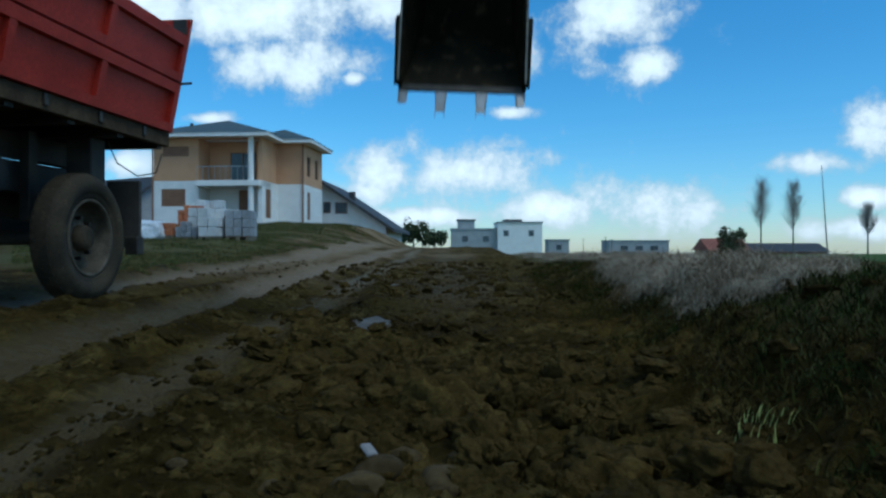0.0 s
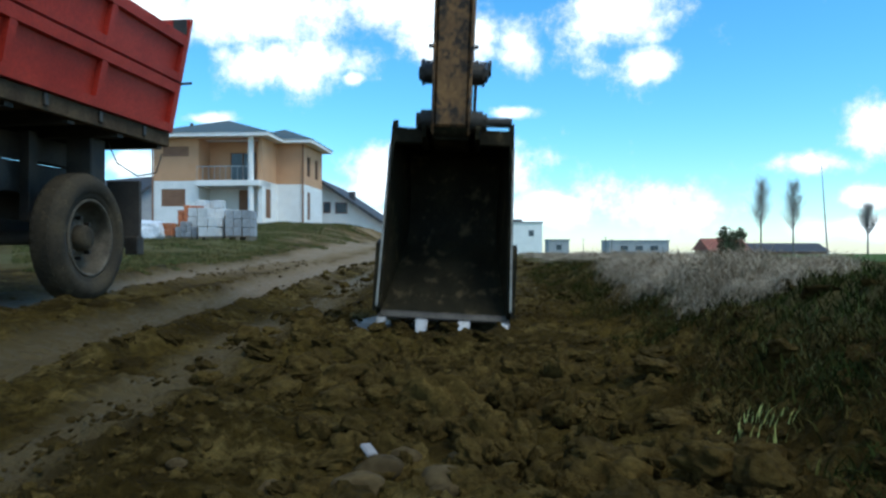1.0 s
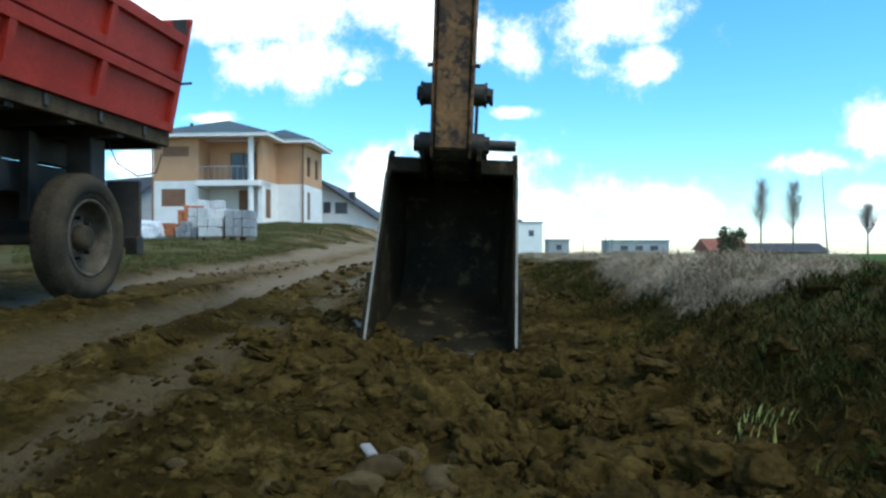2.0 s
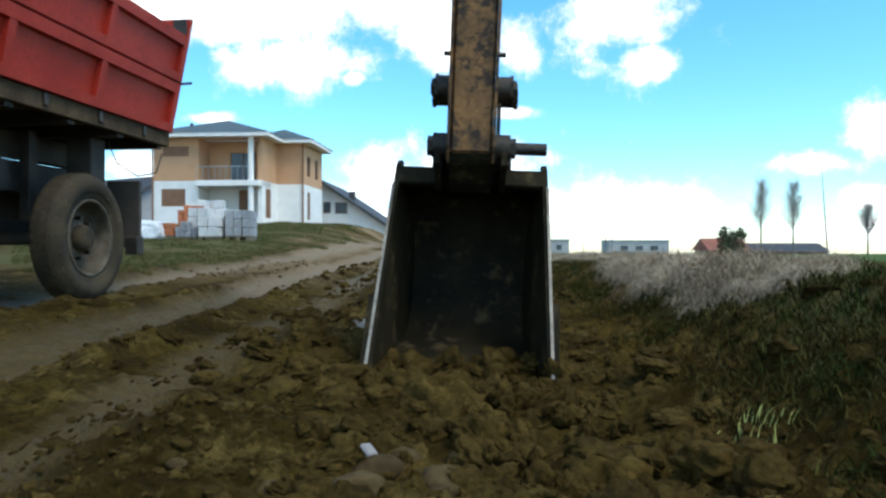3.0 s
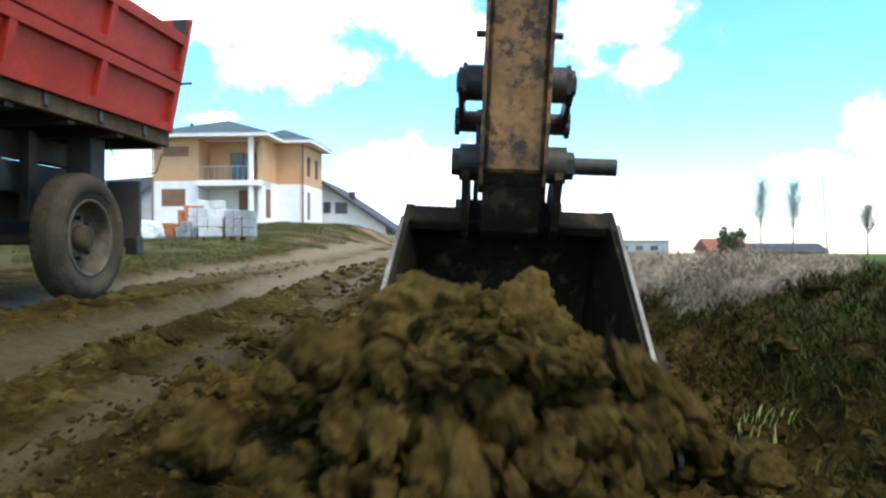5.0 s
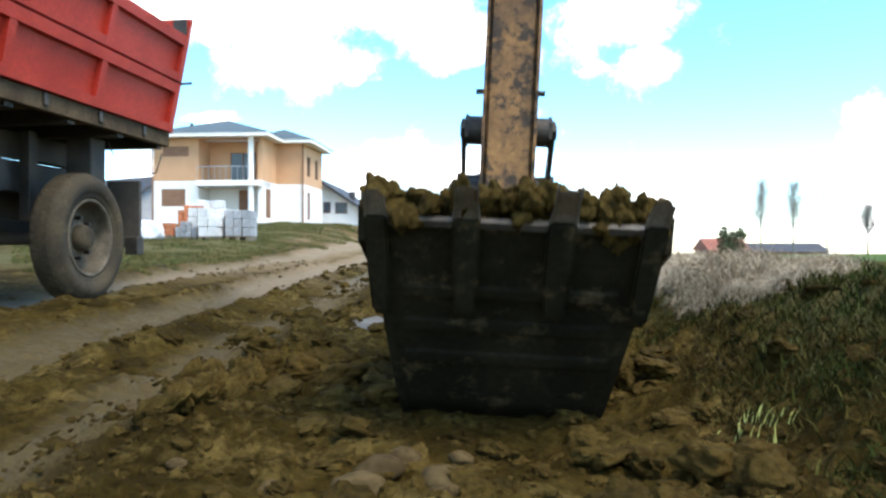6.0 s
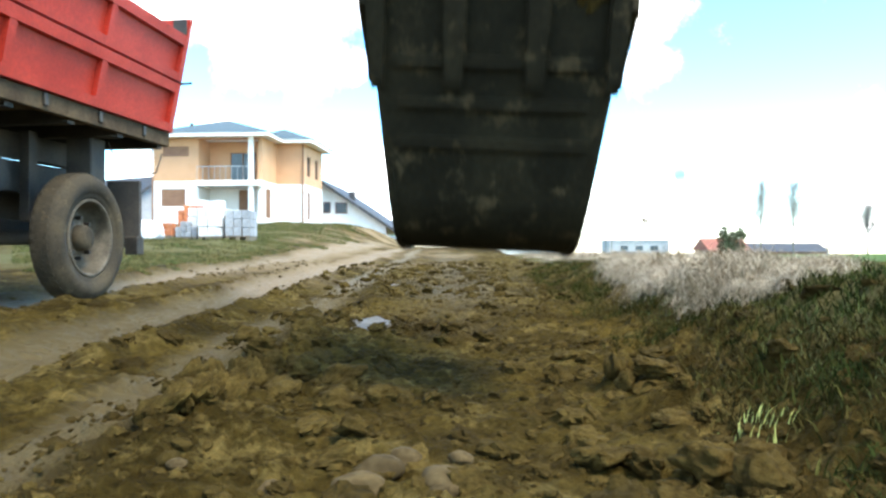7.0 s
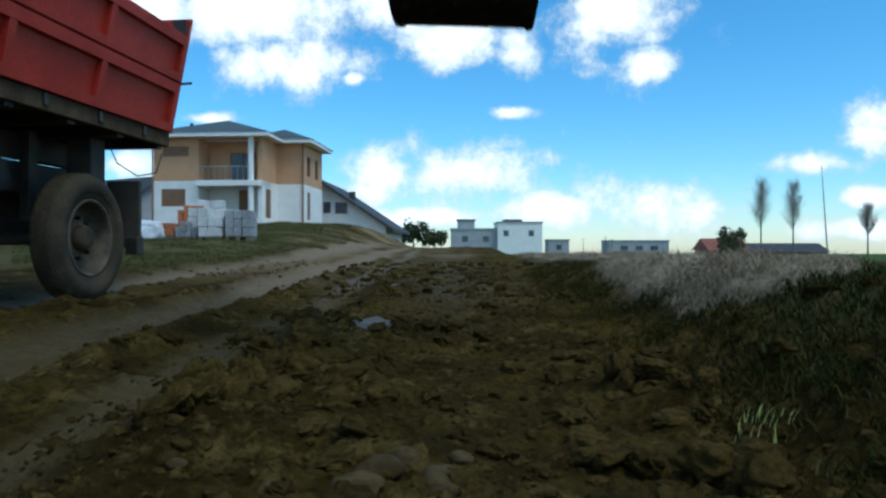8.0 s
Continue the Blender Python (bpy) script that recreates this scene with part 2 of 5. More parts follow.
def prism(bm, outline, x0, x1):
    """A plate: an outline in (y, z) from x0 to x1."""
    a, b = ([bm.verts.new((x, y, z)) for y, z in outline] for x in (x0, x1))
    bm.faces.new(a)
    bm.faces.new(b[::-1])
    for i in range(len(outline)):
        j = (i + 1) % len(outline)
        bm.faces.new((a[i], b[i], b[j], a[j]))
    bmesh.ops.recalc_face_normals(bm, faces=bm.faces)
    return bm


def value_noise(x, y, scale, seed):
    """Smooth noise in -1..1 over arrays of places."""
    x, y = np.asarray(x) * scale, np.asarray(y) * scale
    ix, iy = np.floor(x).astype(np.int64), np.floor(y).astype(np.int64)
    fx, fy = x - ix, y - iy
    fx, fy = fx * fx * (3 - 2 * fx), fy * fy * (3 - 2 * fy)

    def h(a, b):
        n = (a * 374761393 + b * 668265263 + seed * 974711) & 0x7FFFFFFF
        n = ((n ^ (n >> 13)) * 1274126177) & 0x7FFFFFFF
        return ((n ^ (n >> 16)) & 0xFFFF) / 32767.5 - 1.0
    return (h(ix, iy) * (1 - fx) + h(ix + 1, iy) * fx) * (1 - fy) + (h(ix, iy + 1) * (1 - fx) + h(ix + 1, iy + 1) * fx) * fy


def step(a, b, x):
    t = np.clip((x - a) / (b - a), 0, 1)
    return t * t * (3 - 2 * t)


# ---------------------------------------------------------------- the ground
PUDDLES = ((-.42, 3.95, .11, .38), (-.58, 7.4, .09, .2), (-.30, 4.5, .04, .09))


def land(x, y):
    """Height of the land without clods: a dirt road that climbs gently, a turf hill on one side, a bank and a field on the other."""
    x, y = np.asarray(x, float), np.asarray(y, float)
    c = .07 + .016 * (np.minimum(y, 35.0) - 1.0)
    c = c + .0385 * np.clip(y - 6, 0, 42) * step(2.0, 6.0, -x)
    c = np.where(y > 60, c - .006 * (y - 60), c)
    c = c + .12 * np.exp(-((x + 9.2) / 1.3) ** 2 - ((y - 40) / 3.0) ** 2)
    right = .405 - .0068 * np.maximum(0, y - 7)
    x0 = .74 + .05 * np.maximum(0, y - 2) + .06 * value_noise(x, y, 2.2, 5)
    w = step(0, 1, np.clip((x - x0) / .72, 0, 1))
    # past the top of the rise everything falls away
    far = step(40, 120, y) * step(-12, 4, x)
    w = np.maximum(w, far)
    return c * (1 - w) + right * w


def ground_height(x, y):
    x, y = np.asarray(x, float), np.asarray(y, float)
    z = land(x, y)
    near = 1 - step(9, 30, y)
    bank = step(.7, 1.3, x - .05 * np.maximum(0, y - 2))
    # wheel ruts and the ridges pressed up beside them
    wob = .10 * value_noise(y, 0 * y, .5, 9)
    for cx, dep, wid in ((-1.78, .06, .24), (-3.25, .06, .27), (-.95, .022, .2)):
        z = z - dep * np.exp(-((x - cx - wob) / wid) ** 2) * near
        for s in (-1, 1):
            z = z + dep * .75 * np.exp(-((x - cx - wob - s * wid * 1.7) / (wid * .5)) ** 2) * near * (1 + .6 * value_noise(x, y, 4, 21 + s) + .5 * value_noise(x, y, 11, 24 + s))
    z = z + .011 * value_noise(x * 1.6, y, 23, 17) * np.exp(-((x + 1.78 + 0 * y) / .4) ** 2) * near
    # the scraped trench where the digger works
    tr = np.exp(-((x - .16) / .45) ** 4) * step(1.15, 1.6, y) * (1 - step(3.0, 3.6, y))
    z = z - .05 * tr
    for px, py, rx, ry in PUDDLES:
        z = z - .045 * np.exp(-((x - px) / (rx * 1.3)) ** 2 - ((y - py) / (ry * 1.3)) ** 2)
    # clods
    rough = (.35 + .65 * step(-1.5, -.7, x)) * (1 - .55 * tr) * near * (1 - .55 * step(2.8, 6.0, y)) + .12
    z = z + rough * (.030 * value_noise(x, y, 2.7, 1) + .022 * value_noise(x, y, 6.3, 2))
    z = z + step(8, 14, y) * (1 - step(60, 90, y)) * (.05 * value_noise(x, y, .9, 33) + .035 * value_noise(x, y, 2.3, 34))
    z = z + step(14, 24, y) * (1 - step(60, 90, y)) * step(2.0, 5.0, -x) * (.09 * value_noise(x, y, .33, 35) - .06)
    lump = value_noise(x + .06 * value_noise(x, y, 9, 7), y, 13, 3)
    z = z + rough * (.030 * np.maximum(lump, -.2) + .019 * np.abs(value_noise(x, y, 27, 4)) + .010 * value_noise(x, y, 46, 14))
    z = z + (rough - .12) * step(-1.5, -.9, x) * (.016 * np.abs(value_noise(x + .02 * lump, y, 19, 15)) + .006 * value_noise(x, y, 57, 16))
    z = z + rough * bank * .022 * np.abs(value_noise(x, y, 8, 6))
    # smears pressed along the road on the packed side
    z = z + .010 * value_noise(x * 1.0 + .25 * y, y * .28, 17, 18) * step(.3, .9, -x) * near
    # horizontal drag marks left by the teeth
    z = z + tr * .012 * np.abs(value_noise(x * .25, y, 11, 8))
    return z


def build_ground():
    def spread(a, b, d, lo, hi, g):
        mid = list(np.arange(a, b, d))
        up, s = [mid[-1]], d
        while up[-1] < hi:
            s *= g
            up.append(up[-1] + s)
        down, s = [mid[0]], d
        while down[-1] > lo:
            s *= g
            down.append(down[-1] - s)
        return np.array(down[:0:-1] + mid + up[1:])
    xs = spread(-3.6, 2.2, .0175, -900, 900, 1.075)
    ys = spread(1.1, 5.0, .0175, -60, 1500, 1.035)
    X, Y = np.meshgrid(xs, ys)
    Z = ground_height(X, Y)
    n, k = len(xs), len(ys)
    verts = np.stack([X, Y, Z], -1).reshape(-1, 3)
    i = (np.arange(k - 1)[:, None] * n + np.arange(n - 1)[None, :]).reshape(-1)
    faces = np.stack([i, i + 1, i + 1 + n, i + n], -1)
    me = bpy.data.meshes.new("ground")
    me.from_pydata(verts.tolist(), [], faces.tolist())
    me.shade_smooth()
    x, y = verts[:, 0], verts[:, 1]
    wob = .10 * value_noise(y, 0 * y, .5, 9)
    packed = np.maximum.reduce([np.exp(-((x - cx - wob) / w) ** 2) for cx, w in ((-1.78, .36), (-3.2, .4), (-.95, .2))]) * .8
    packed = packed * (1 - step(25, 45, y)) + .25 * (1 - step(-1.2, -.6, x)) * step(-6, -4, x)
    for cx, w in ((-1.22, .16), (-2.42, .3)):              # dark ridges of pressed-out clay
        packed = packed * (1 - .85 * np.exp(-((x - cx - wob) / w) ** 2))
    # scraped middle of the road: wet sky sheen partly put in as paler colour
    packed = packed + (.42 + .2 * value_noise(x, y, 1.4, 84)) * np.exp(-((x - .1) / .8) ** 2) * step(2.0, 4.2, y) * (1 - step(20, 30, y))
    far_clay = (.5 * (1 + .7 * value_noise(x, y, .45, 81) + .5 * value_noise(x, y, 1.7, 82)) * step(12, 22, y) * step(-13, -9, x) * (1 - step(0, 3, x)) * (1 - step(60, 80, y)))
    ruts = np.maximum.reduce([np.exp(-((x - cx - wob) / w) ** 2) for cx, w in ((-1.78, .38), (-3.2, .5))])
    far_clay = far_clay + (.42 + .3 * value_noise(x, y, .9, 85)) * step(4.5, 9, y) * (1 - step(14, 24, y)) * step(-4, -2.5, x) * (1 - step(.6, 1.2, x))
    far_clay = far_clay + .75 * ruts * step(4.5, 9, y) * (1 - step(25, 35, y)) + .9 * np.exp(-((x + 9.2) / 1.7) ** 2 - ((y - 40) / 4.0) ** 2)
    turf = step(.17, .25, -x / np.maximum(y, 1)) * step(3.4, 4.6, -x) * step(7.5, 10.5, y) * (1 - step(40, 50, y)) * (.75 + .35 * value_noise(x, y, .8, 83))
    over = x - .74 - .05 * np.maximum(0, y - 2)
    turf = np.maximum(turf, .62 * step(.15, .5, over) * (1 - step(40, 60, y)))
    field = step(2.6, 4.5, x - .03 * y) * step(4.5, 7.5, y) + step(60, 90, y)
    for key, arr in (("packed", packed), ("far_clay", far_clay), ("turf", turf), ("field", np.clip(field, 0, 1))):
        me.attributes.new(key, "FLOAT", "POINT").data.foreach_set("value", arr.astype(np.float32))
    me.materials.append(ground_material())
    return tagged(new("ground", me), "brown clay ground with wheel ruts, clods and a grassy bank", "ground", kind="structure")


build_ground()


# ---------------------------------------------------------------- digger arm
# seconds, distance ahead, height and sideways place of the bucket's hinge pin, turn of the bucket, lean of the stick
ARM = [(0.0, 3.58, 2.38, .130, -18, 14), (0.3, 3.60, 1.96, .125, -13, 13), (0.5, 3.61, 1.686, .115, -10.5, 12.3), (0.6, 3.62, 1.55, .100, -8.5, 12),
       (0.8, 3.625, 1.36, .068, -6, 12), (1.0, 3.627, 1.175, .044, -4, 11), (1.2, 3.61, 1.08, .024, 1, 11), (1.5, 3.573, 1.06, .020, 5.5, 10),
       (1.7, 3.53, 1.045, .024, 7, 10), (2.2, 3.31, 1.01, .055, 11, 9), (2.8, 2.983, .953, .096, 15.5, 8), (3.1, 2.88, .925, .130, 18.5, 8),
       (3.5, 2.722, .885, .175, 22, 7), (3.7, 2.62, .885, .180, 22.7, 7), (4.0, 2.413, .874, .184, 23.7, 7), (4.2, 2.25, .835, .188, 26, 8),
       (4.4, 2.10, .79, .193, 29, 8.7), (4.5, 2.075, .775, .195, 30.5, 9), (4.7, 2.057, .759, .200, 33.5, 9), (5.2, 2.215, .775, .215, 51, 7),
       (5.8, 2.54, .745, .228, 75, 4), (6.0, 2.612, .713, .232, 82, 3), (6.2, 2.668, .678, .235, 90, 3), (6.5, 2.697, .699, .215, 96, 3),
       (6.8, 2.764, .945, .200, 95, 4), (7.0, 2.814, 1.135, .200, 95, 5), (7.2, 2.847, 1.38, .180, 93, 6), (7.4, 2.968, 1.575, .188, 87, 7),
       (7.6, 3.082, 1.783, .185, 82, 9), (7.8, 3.155, 1.981, .145, 80, 10), (8.0, 3.216, 2.20, .140, 77, 12)]
# the bucket is drawn with its mouth upright; this sets it under its hinge, which stands out before the mouth
MOUTH = pose(0, -.03, -.985, -11.8) @ Matrix.Translation((0, 0, 1.03))
CORNERS = [(0.0, -.03), (.07, .01), (.20, .015), (.34, -.04), (.46, -.17), (.53, -.34), (.54, -.49), (.50, -.60), (.40, -.70), (.0, -1.03)]


def rounded(pts, n=4):
    """A smooth curve through the points, straight along the last stretch."""
    out = []
    for i in range(len(pts) - 2):
        p0, p1, p2, p3 = (Vector(pts[max(0, i - 1)]), Vector(pts[i]), Vector(pts[i + 1]), Vector(pts[i + 2]))
        for k in range(n):
            t = k / n
            q = .5 * ((2 * p1) + (p2 - p0) * t + (2 * p0 - 5 * p1 + 4 * p2 - p3) * t * t + (3 * p1 - p0 - 3 * p2 + p3) * t ** 3)
            out.append((q.x, q.y))
    return out + [pts[-2], pts[-1]]


SHELL = rounded(CORNERS)


def half_width(y, z):
    """Half the bucket's width: widest at the cutting edge, narrow at the heel."""
    return .355 - .055 * min(1.0, max(0.0, y / .52)) - .02 * max(0.0, (z + 1.03) / .9)


def build_arm():
    arm = thing("digger_arm", pose(0, 0, 0), "worn yellow steel digger arm with a black toothed bucket", "digger arm")
    # stick: welded box beam with side flanges
    bm = bmesh.new()
    box(bm, -.086, .086, -.10, .17, .015, 2.6, .012)
    part("stick", bm, M_YELLOW, arm, "flaking yellow painted stick")
    for s in (-1, 1):
        bm = prism(bmesh.new(), [(-.115, .045), (-.08, -.02), (.0, -.045), (.08, -.02), (.16, .075), (.185, .6), (.185, 2.6), (-.115, 2.6)], s * .087, s * .098)
        part("flange", bm, M_YELLOW, arm)
        part("stub", rod(bmesh.new(), (s * .098, -.06, .41), (s * .125, -.06, .41), .010, 8), M_PIN, arm)
    part("end_casting", rod(bmesh.new(), (-.0985, 0, .03), (.0985, 0, .03), .082, 28), M_BUCKET, arm, "blackened hinge casting")
    for z, half, r in ((.28, .150, .054),):
        for s in (-1, 1):
            bm = rod(bmesh.new(), (s * .09, .03, z), (s * half, .03, z), r, 28)
            rod(bm, (s * half, .03, z), (s * (half + .012), .03, z), r * 1.12, 6)
            rod(bm, (s * (half + .012), .03, z), (s * (half + .03), .03, z), r * .55, 8)
            part("pin_boss", bm, M_PIN, arm, "greasy steel pin boss")
    for s in (-1, 1):
        bm = rod(bmesh.new(), (s * .09, 0, .04), (s * .160, 0, .04), .056, 28)
        rod(bm, (s * .160, 0, .04), (s * .184, 0, .04), .042, 6)
        part("hinge_boss", bm, M_PIN, arm)
    part("hinge_pin", rod(bmesh.new(), (.17, 0, .04), (.312, 0, .04), .026, 24), M_PIN, arm, "bare steel pin that sticks out")
    rod_bm = rod(bmesh.new(), (0, 0, 0), (0, 0, .7), .028, 12)
    rod(rod_bm, (-.06, 0, 0), (.06, 0, 0), .05, 14)
    ram = part("ram_rod", rod_bm, M_EDGE, arm, "bright ram rod")
    part("ram_barrel", rod(bmesh.new(), (0, 0, .5), (0, 0, 1.9), .055, 14), M_PIN, ram)
    out = []
    for nm, length, xx in (("rocker_link", .25, .158), ("bucket_link", .30, .102)):
        bm = bmesh.new()
        for s in (-1, 1):
            prism(bm, [(-.035, -.03), (.0, -.045), (.035, -.03), (.03, length), (.0, length + .045), (-.03, length)], s * xx, s * (xx + .017))
        rod(bm, (-.178, 0, length), (.178, 0, length), .036, 14)
        for s in (-1, 1):
            rod(bm, (s * .176, 0, length), (s * .192, 0, length), .046, 6)
        out.append(part(nm, bm, M_PIN, arm))
    # bucket
    inner = []
    cx, cz = .24, -.5
    for y, z in SHELL:
        d = math.hypot(y - cx, z - cz)
        inner.append((y + (cx - y) / d * .022, z + (cz - z) / d * .022))
    inner[0], inner[-1] = (.012, -.05), (.022, -1.0)
    bm = bmesh.new()
    ring = []
    for (yo, zo), (yi, zi) in zip(SHELL, inner):
        wo, wi = half_width(yo, zo) - .004, half_width(yi, zi) - .004
        ring.append([bm.verts.new(p) for p in ((-wo, yo, zo), (wo, yo, zo), (wi, yi, zi), (-wi, yi, zi))])
    for a, b in zip(ring, ring[1:]):
        for i in range(4):
            bm.faces.new((a[i], a[(i + 1) % 4], b[(i + 1) % 4], b[i]))
    bm.faces.new(ring[0][::-1])
    bm.faces.new(ring[-1])
    bmesh.ops.recalc_face_normals(bm, faces=bm.faces)
    bucket = part("bucket", bm, M_BUCKET, arm, "black worn digging bucket caked with earth", smooth=False)
    for s in (-1, 1):
        bm = bmesh.new()
        outl = [(-.03, -.01), (.0, .035), (.03, .04)] + [(y * 1.01, z + (.012 if z > -.3 else 0)) for y, z in SHELL[2:]] + [(-.035, -1.0), (-.045, -.7), (-.04, -.35)]
        a = [bm.verts.new((s * half_width(y, z), y, z)) for y, z in outl]
        b = [bm.verts.new((s * (half_width(y, z) - .022), y, z)) for y, z in outl]
        bm.faces.new(a)
        bm.faces.new(b[::-1])
        for i in range(len(outl)):
            j = (i + 1) % len(outl)
            bm.faces.new((a[i], b[i], b[j], a[j]))
        bmesh.ops.recalc_face_normals(bm, faces=bm.faces)
        part("side_plate", bm, M_BUCKET, bucket)
        bm = prism(bmesh.new(), [(-.035, -1.02), (-.05, -.66), (.06, -.62), (.13, -.72), (.05, -1.0)], s * .352, s * .374)
        part("side_cutter", bm, M_BUCKET, bucket)
        bm = bmesh.new()
        ends = []
        for z in (-.99, -.6, -.12):
            w = half_width(0, z)
            ends.append([bm.verts.new((s * (w + dx), yy, z)) for dx, yy in ((.002, -.040), (.002, -.053), (-.009, -.053), (-.009, -.040))])
        for a, b in zip(ends, ends[1:]):
            for i in range(4):
                bm.faces.new((a[i], a[(i + 1) % 4], b[(i + 1) % 4], b[i]))
        bm.faces.new(ends[0][::-1])
        bm.faces.new(ends[-1])
        bmesh.ops.recalc_face_normals(bm, faces=bm.faces)
        part("worn_rim", bm, M_WORN, bucket, "bright worn rim of the side plate")
    part("top_lip", boxed(-.325, .325, -.03, .012, -.10, -.012, .006), M_BUCKET, bucket, "earth-stained upper lip")
    part("cutting_edge", prism(bmesh.new(), [(-.012, -1.04), (.0, -1.05), (.014, -1.038), (.008, -1.01)], -.345, .345), M_LIP, bucket, "scraped steel cutting edge")
    for k, x in enumerate((-.325, -.112, .112, .325)):
        w = .028 if k in (0, 3) else .034
        ln = .105 if k in (0, 3) else .16
        bm = bmesh.new()
        shank = bmesh.new()
        shape = ((shank, [(.22, -.862, -.885, w * .8), (.10, -.95, -.985, w), (.0, -1.025, -1.062, w), (-.01, -1.035, -1.066, w * .9)]),
                 (bm, [(-.004, -1.025, -1.058, w * 1.02), (-.02, -1.045, -1.072, w), (-.05 - ln * .12, -1.04 - ln * .70, -1.05 - ln * .74, w * .72)]))
        for mesh, rows in shape:
            rr = [[mesh.verts.new(p) for p in ((x - ww, y + .012, zt), (x + ww, y + .012, zt), (x + ww, y, zb), (x - ww, y, zb))] for y, zt, zb, ww in rows]
            for a, b in zip(rr, rr[1:]):
                for i in range(4):
                    mesh.faces.new((a[i], a[(i + 1) % 4], b[(i + 1) % 4], b[i]))
            mesh.faces.new(rr[0][::-1])
            mesh.faces.new(rr[-1])
            bmesh.ops.recalc_face_normals(mesh, faces=mesh.faces)
            bmesh.ops.bevel(mesh, geom=mesh.edges[:], offset=.007, segments=2, affect="EDGES")
        part("tooth_shank", shank, M_BUCKET, bucket)
        part("tooth", bm, M_EDGE, bucket, "polished steel tooth")
    # wear plates welded under the floor
    dy, dz = (.40 - .0), (-.70 + 1.03)
    ll = math.hypot(dy, dz)
    for t0, t1 in ((.36, .42), (.58, .64), (.80, .86)):
        pts = []
        for t in (t0, t1):
            pts.append((dy * t, -1.03 + dz * t))
        nrm = (dz / ll * .014, -dy / ll * .014)
        o = [(pts[0][0], pts[0][1]), (pts[1][0], pts[1][1]), (pts[1][0] + nrm[0], pts[1][1] + nrm[1]), (pts[0][0] + nrm[0], pts[0][1] + nrm[1])]
        part("wear_strip", prism(bmesh.new(), o, -.27, .27), M_BUCKET, bucket)
    for ob in (bucket, *bucket.children):
        ob.data.transform(MOUTH)
    # ears that carry the hinge, and the plate between them
    for s in (-1, 1):
        bm = prism(bmesh.new(), [(-.06, .0), (-.04, .06), (.03, .08), (.19, .115), (.25, .07), (.26, .0), (.20, -.02), (.165, -.10), (.12, -.105), (-.04, -.05)], s * .126, s * .150)
        part("ear", bm, M_BUCKET, bucket)
    part("cross_plate", prism(bmesh.new(), [(-.045, -.055), (-.03, -.04), (.17, -.03), (.165, -.10), (.13, -.105)], -.088, .088), M_BUCKET, bucket)
    part("hinge_tube", rod(bmesh.new(), (-.175, .20, .06), (.175, .20, .06), .032, 14), M_PIN, bucket)
    return arm, bucket, out[0], out[1], ram


ARM_OB, BUCKET, ROCKER, LINK, RAM = build_arm()


def arm_pose(r):
    return pose(r[3], r[1], r[2], r[5], 2.7, -3.5)      # the arm works a little askew


def bucket_in_arm(r):
    return pose(0, 0, 0, -(r[4] + r[5]))


def arm_row(t):
    """The arm's numbers at any time, between its rows."""
    for a, b in zip(ARM, ARM[1:]):
        if t <= b[0] + 1e-6:
            k = (t - a[0]) / (b[0] - a[0])
            return tuple(p + (q - p) * k for p, q in zip(a, b))
    return ARM[-1]


def bucket_world(t):
    """The frame of the bucket's mouth at any time."""
    r = arm_row(t)
    return arm_pose(r) @ bucket_in_arm(r) @ MOUTH


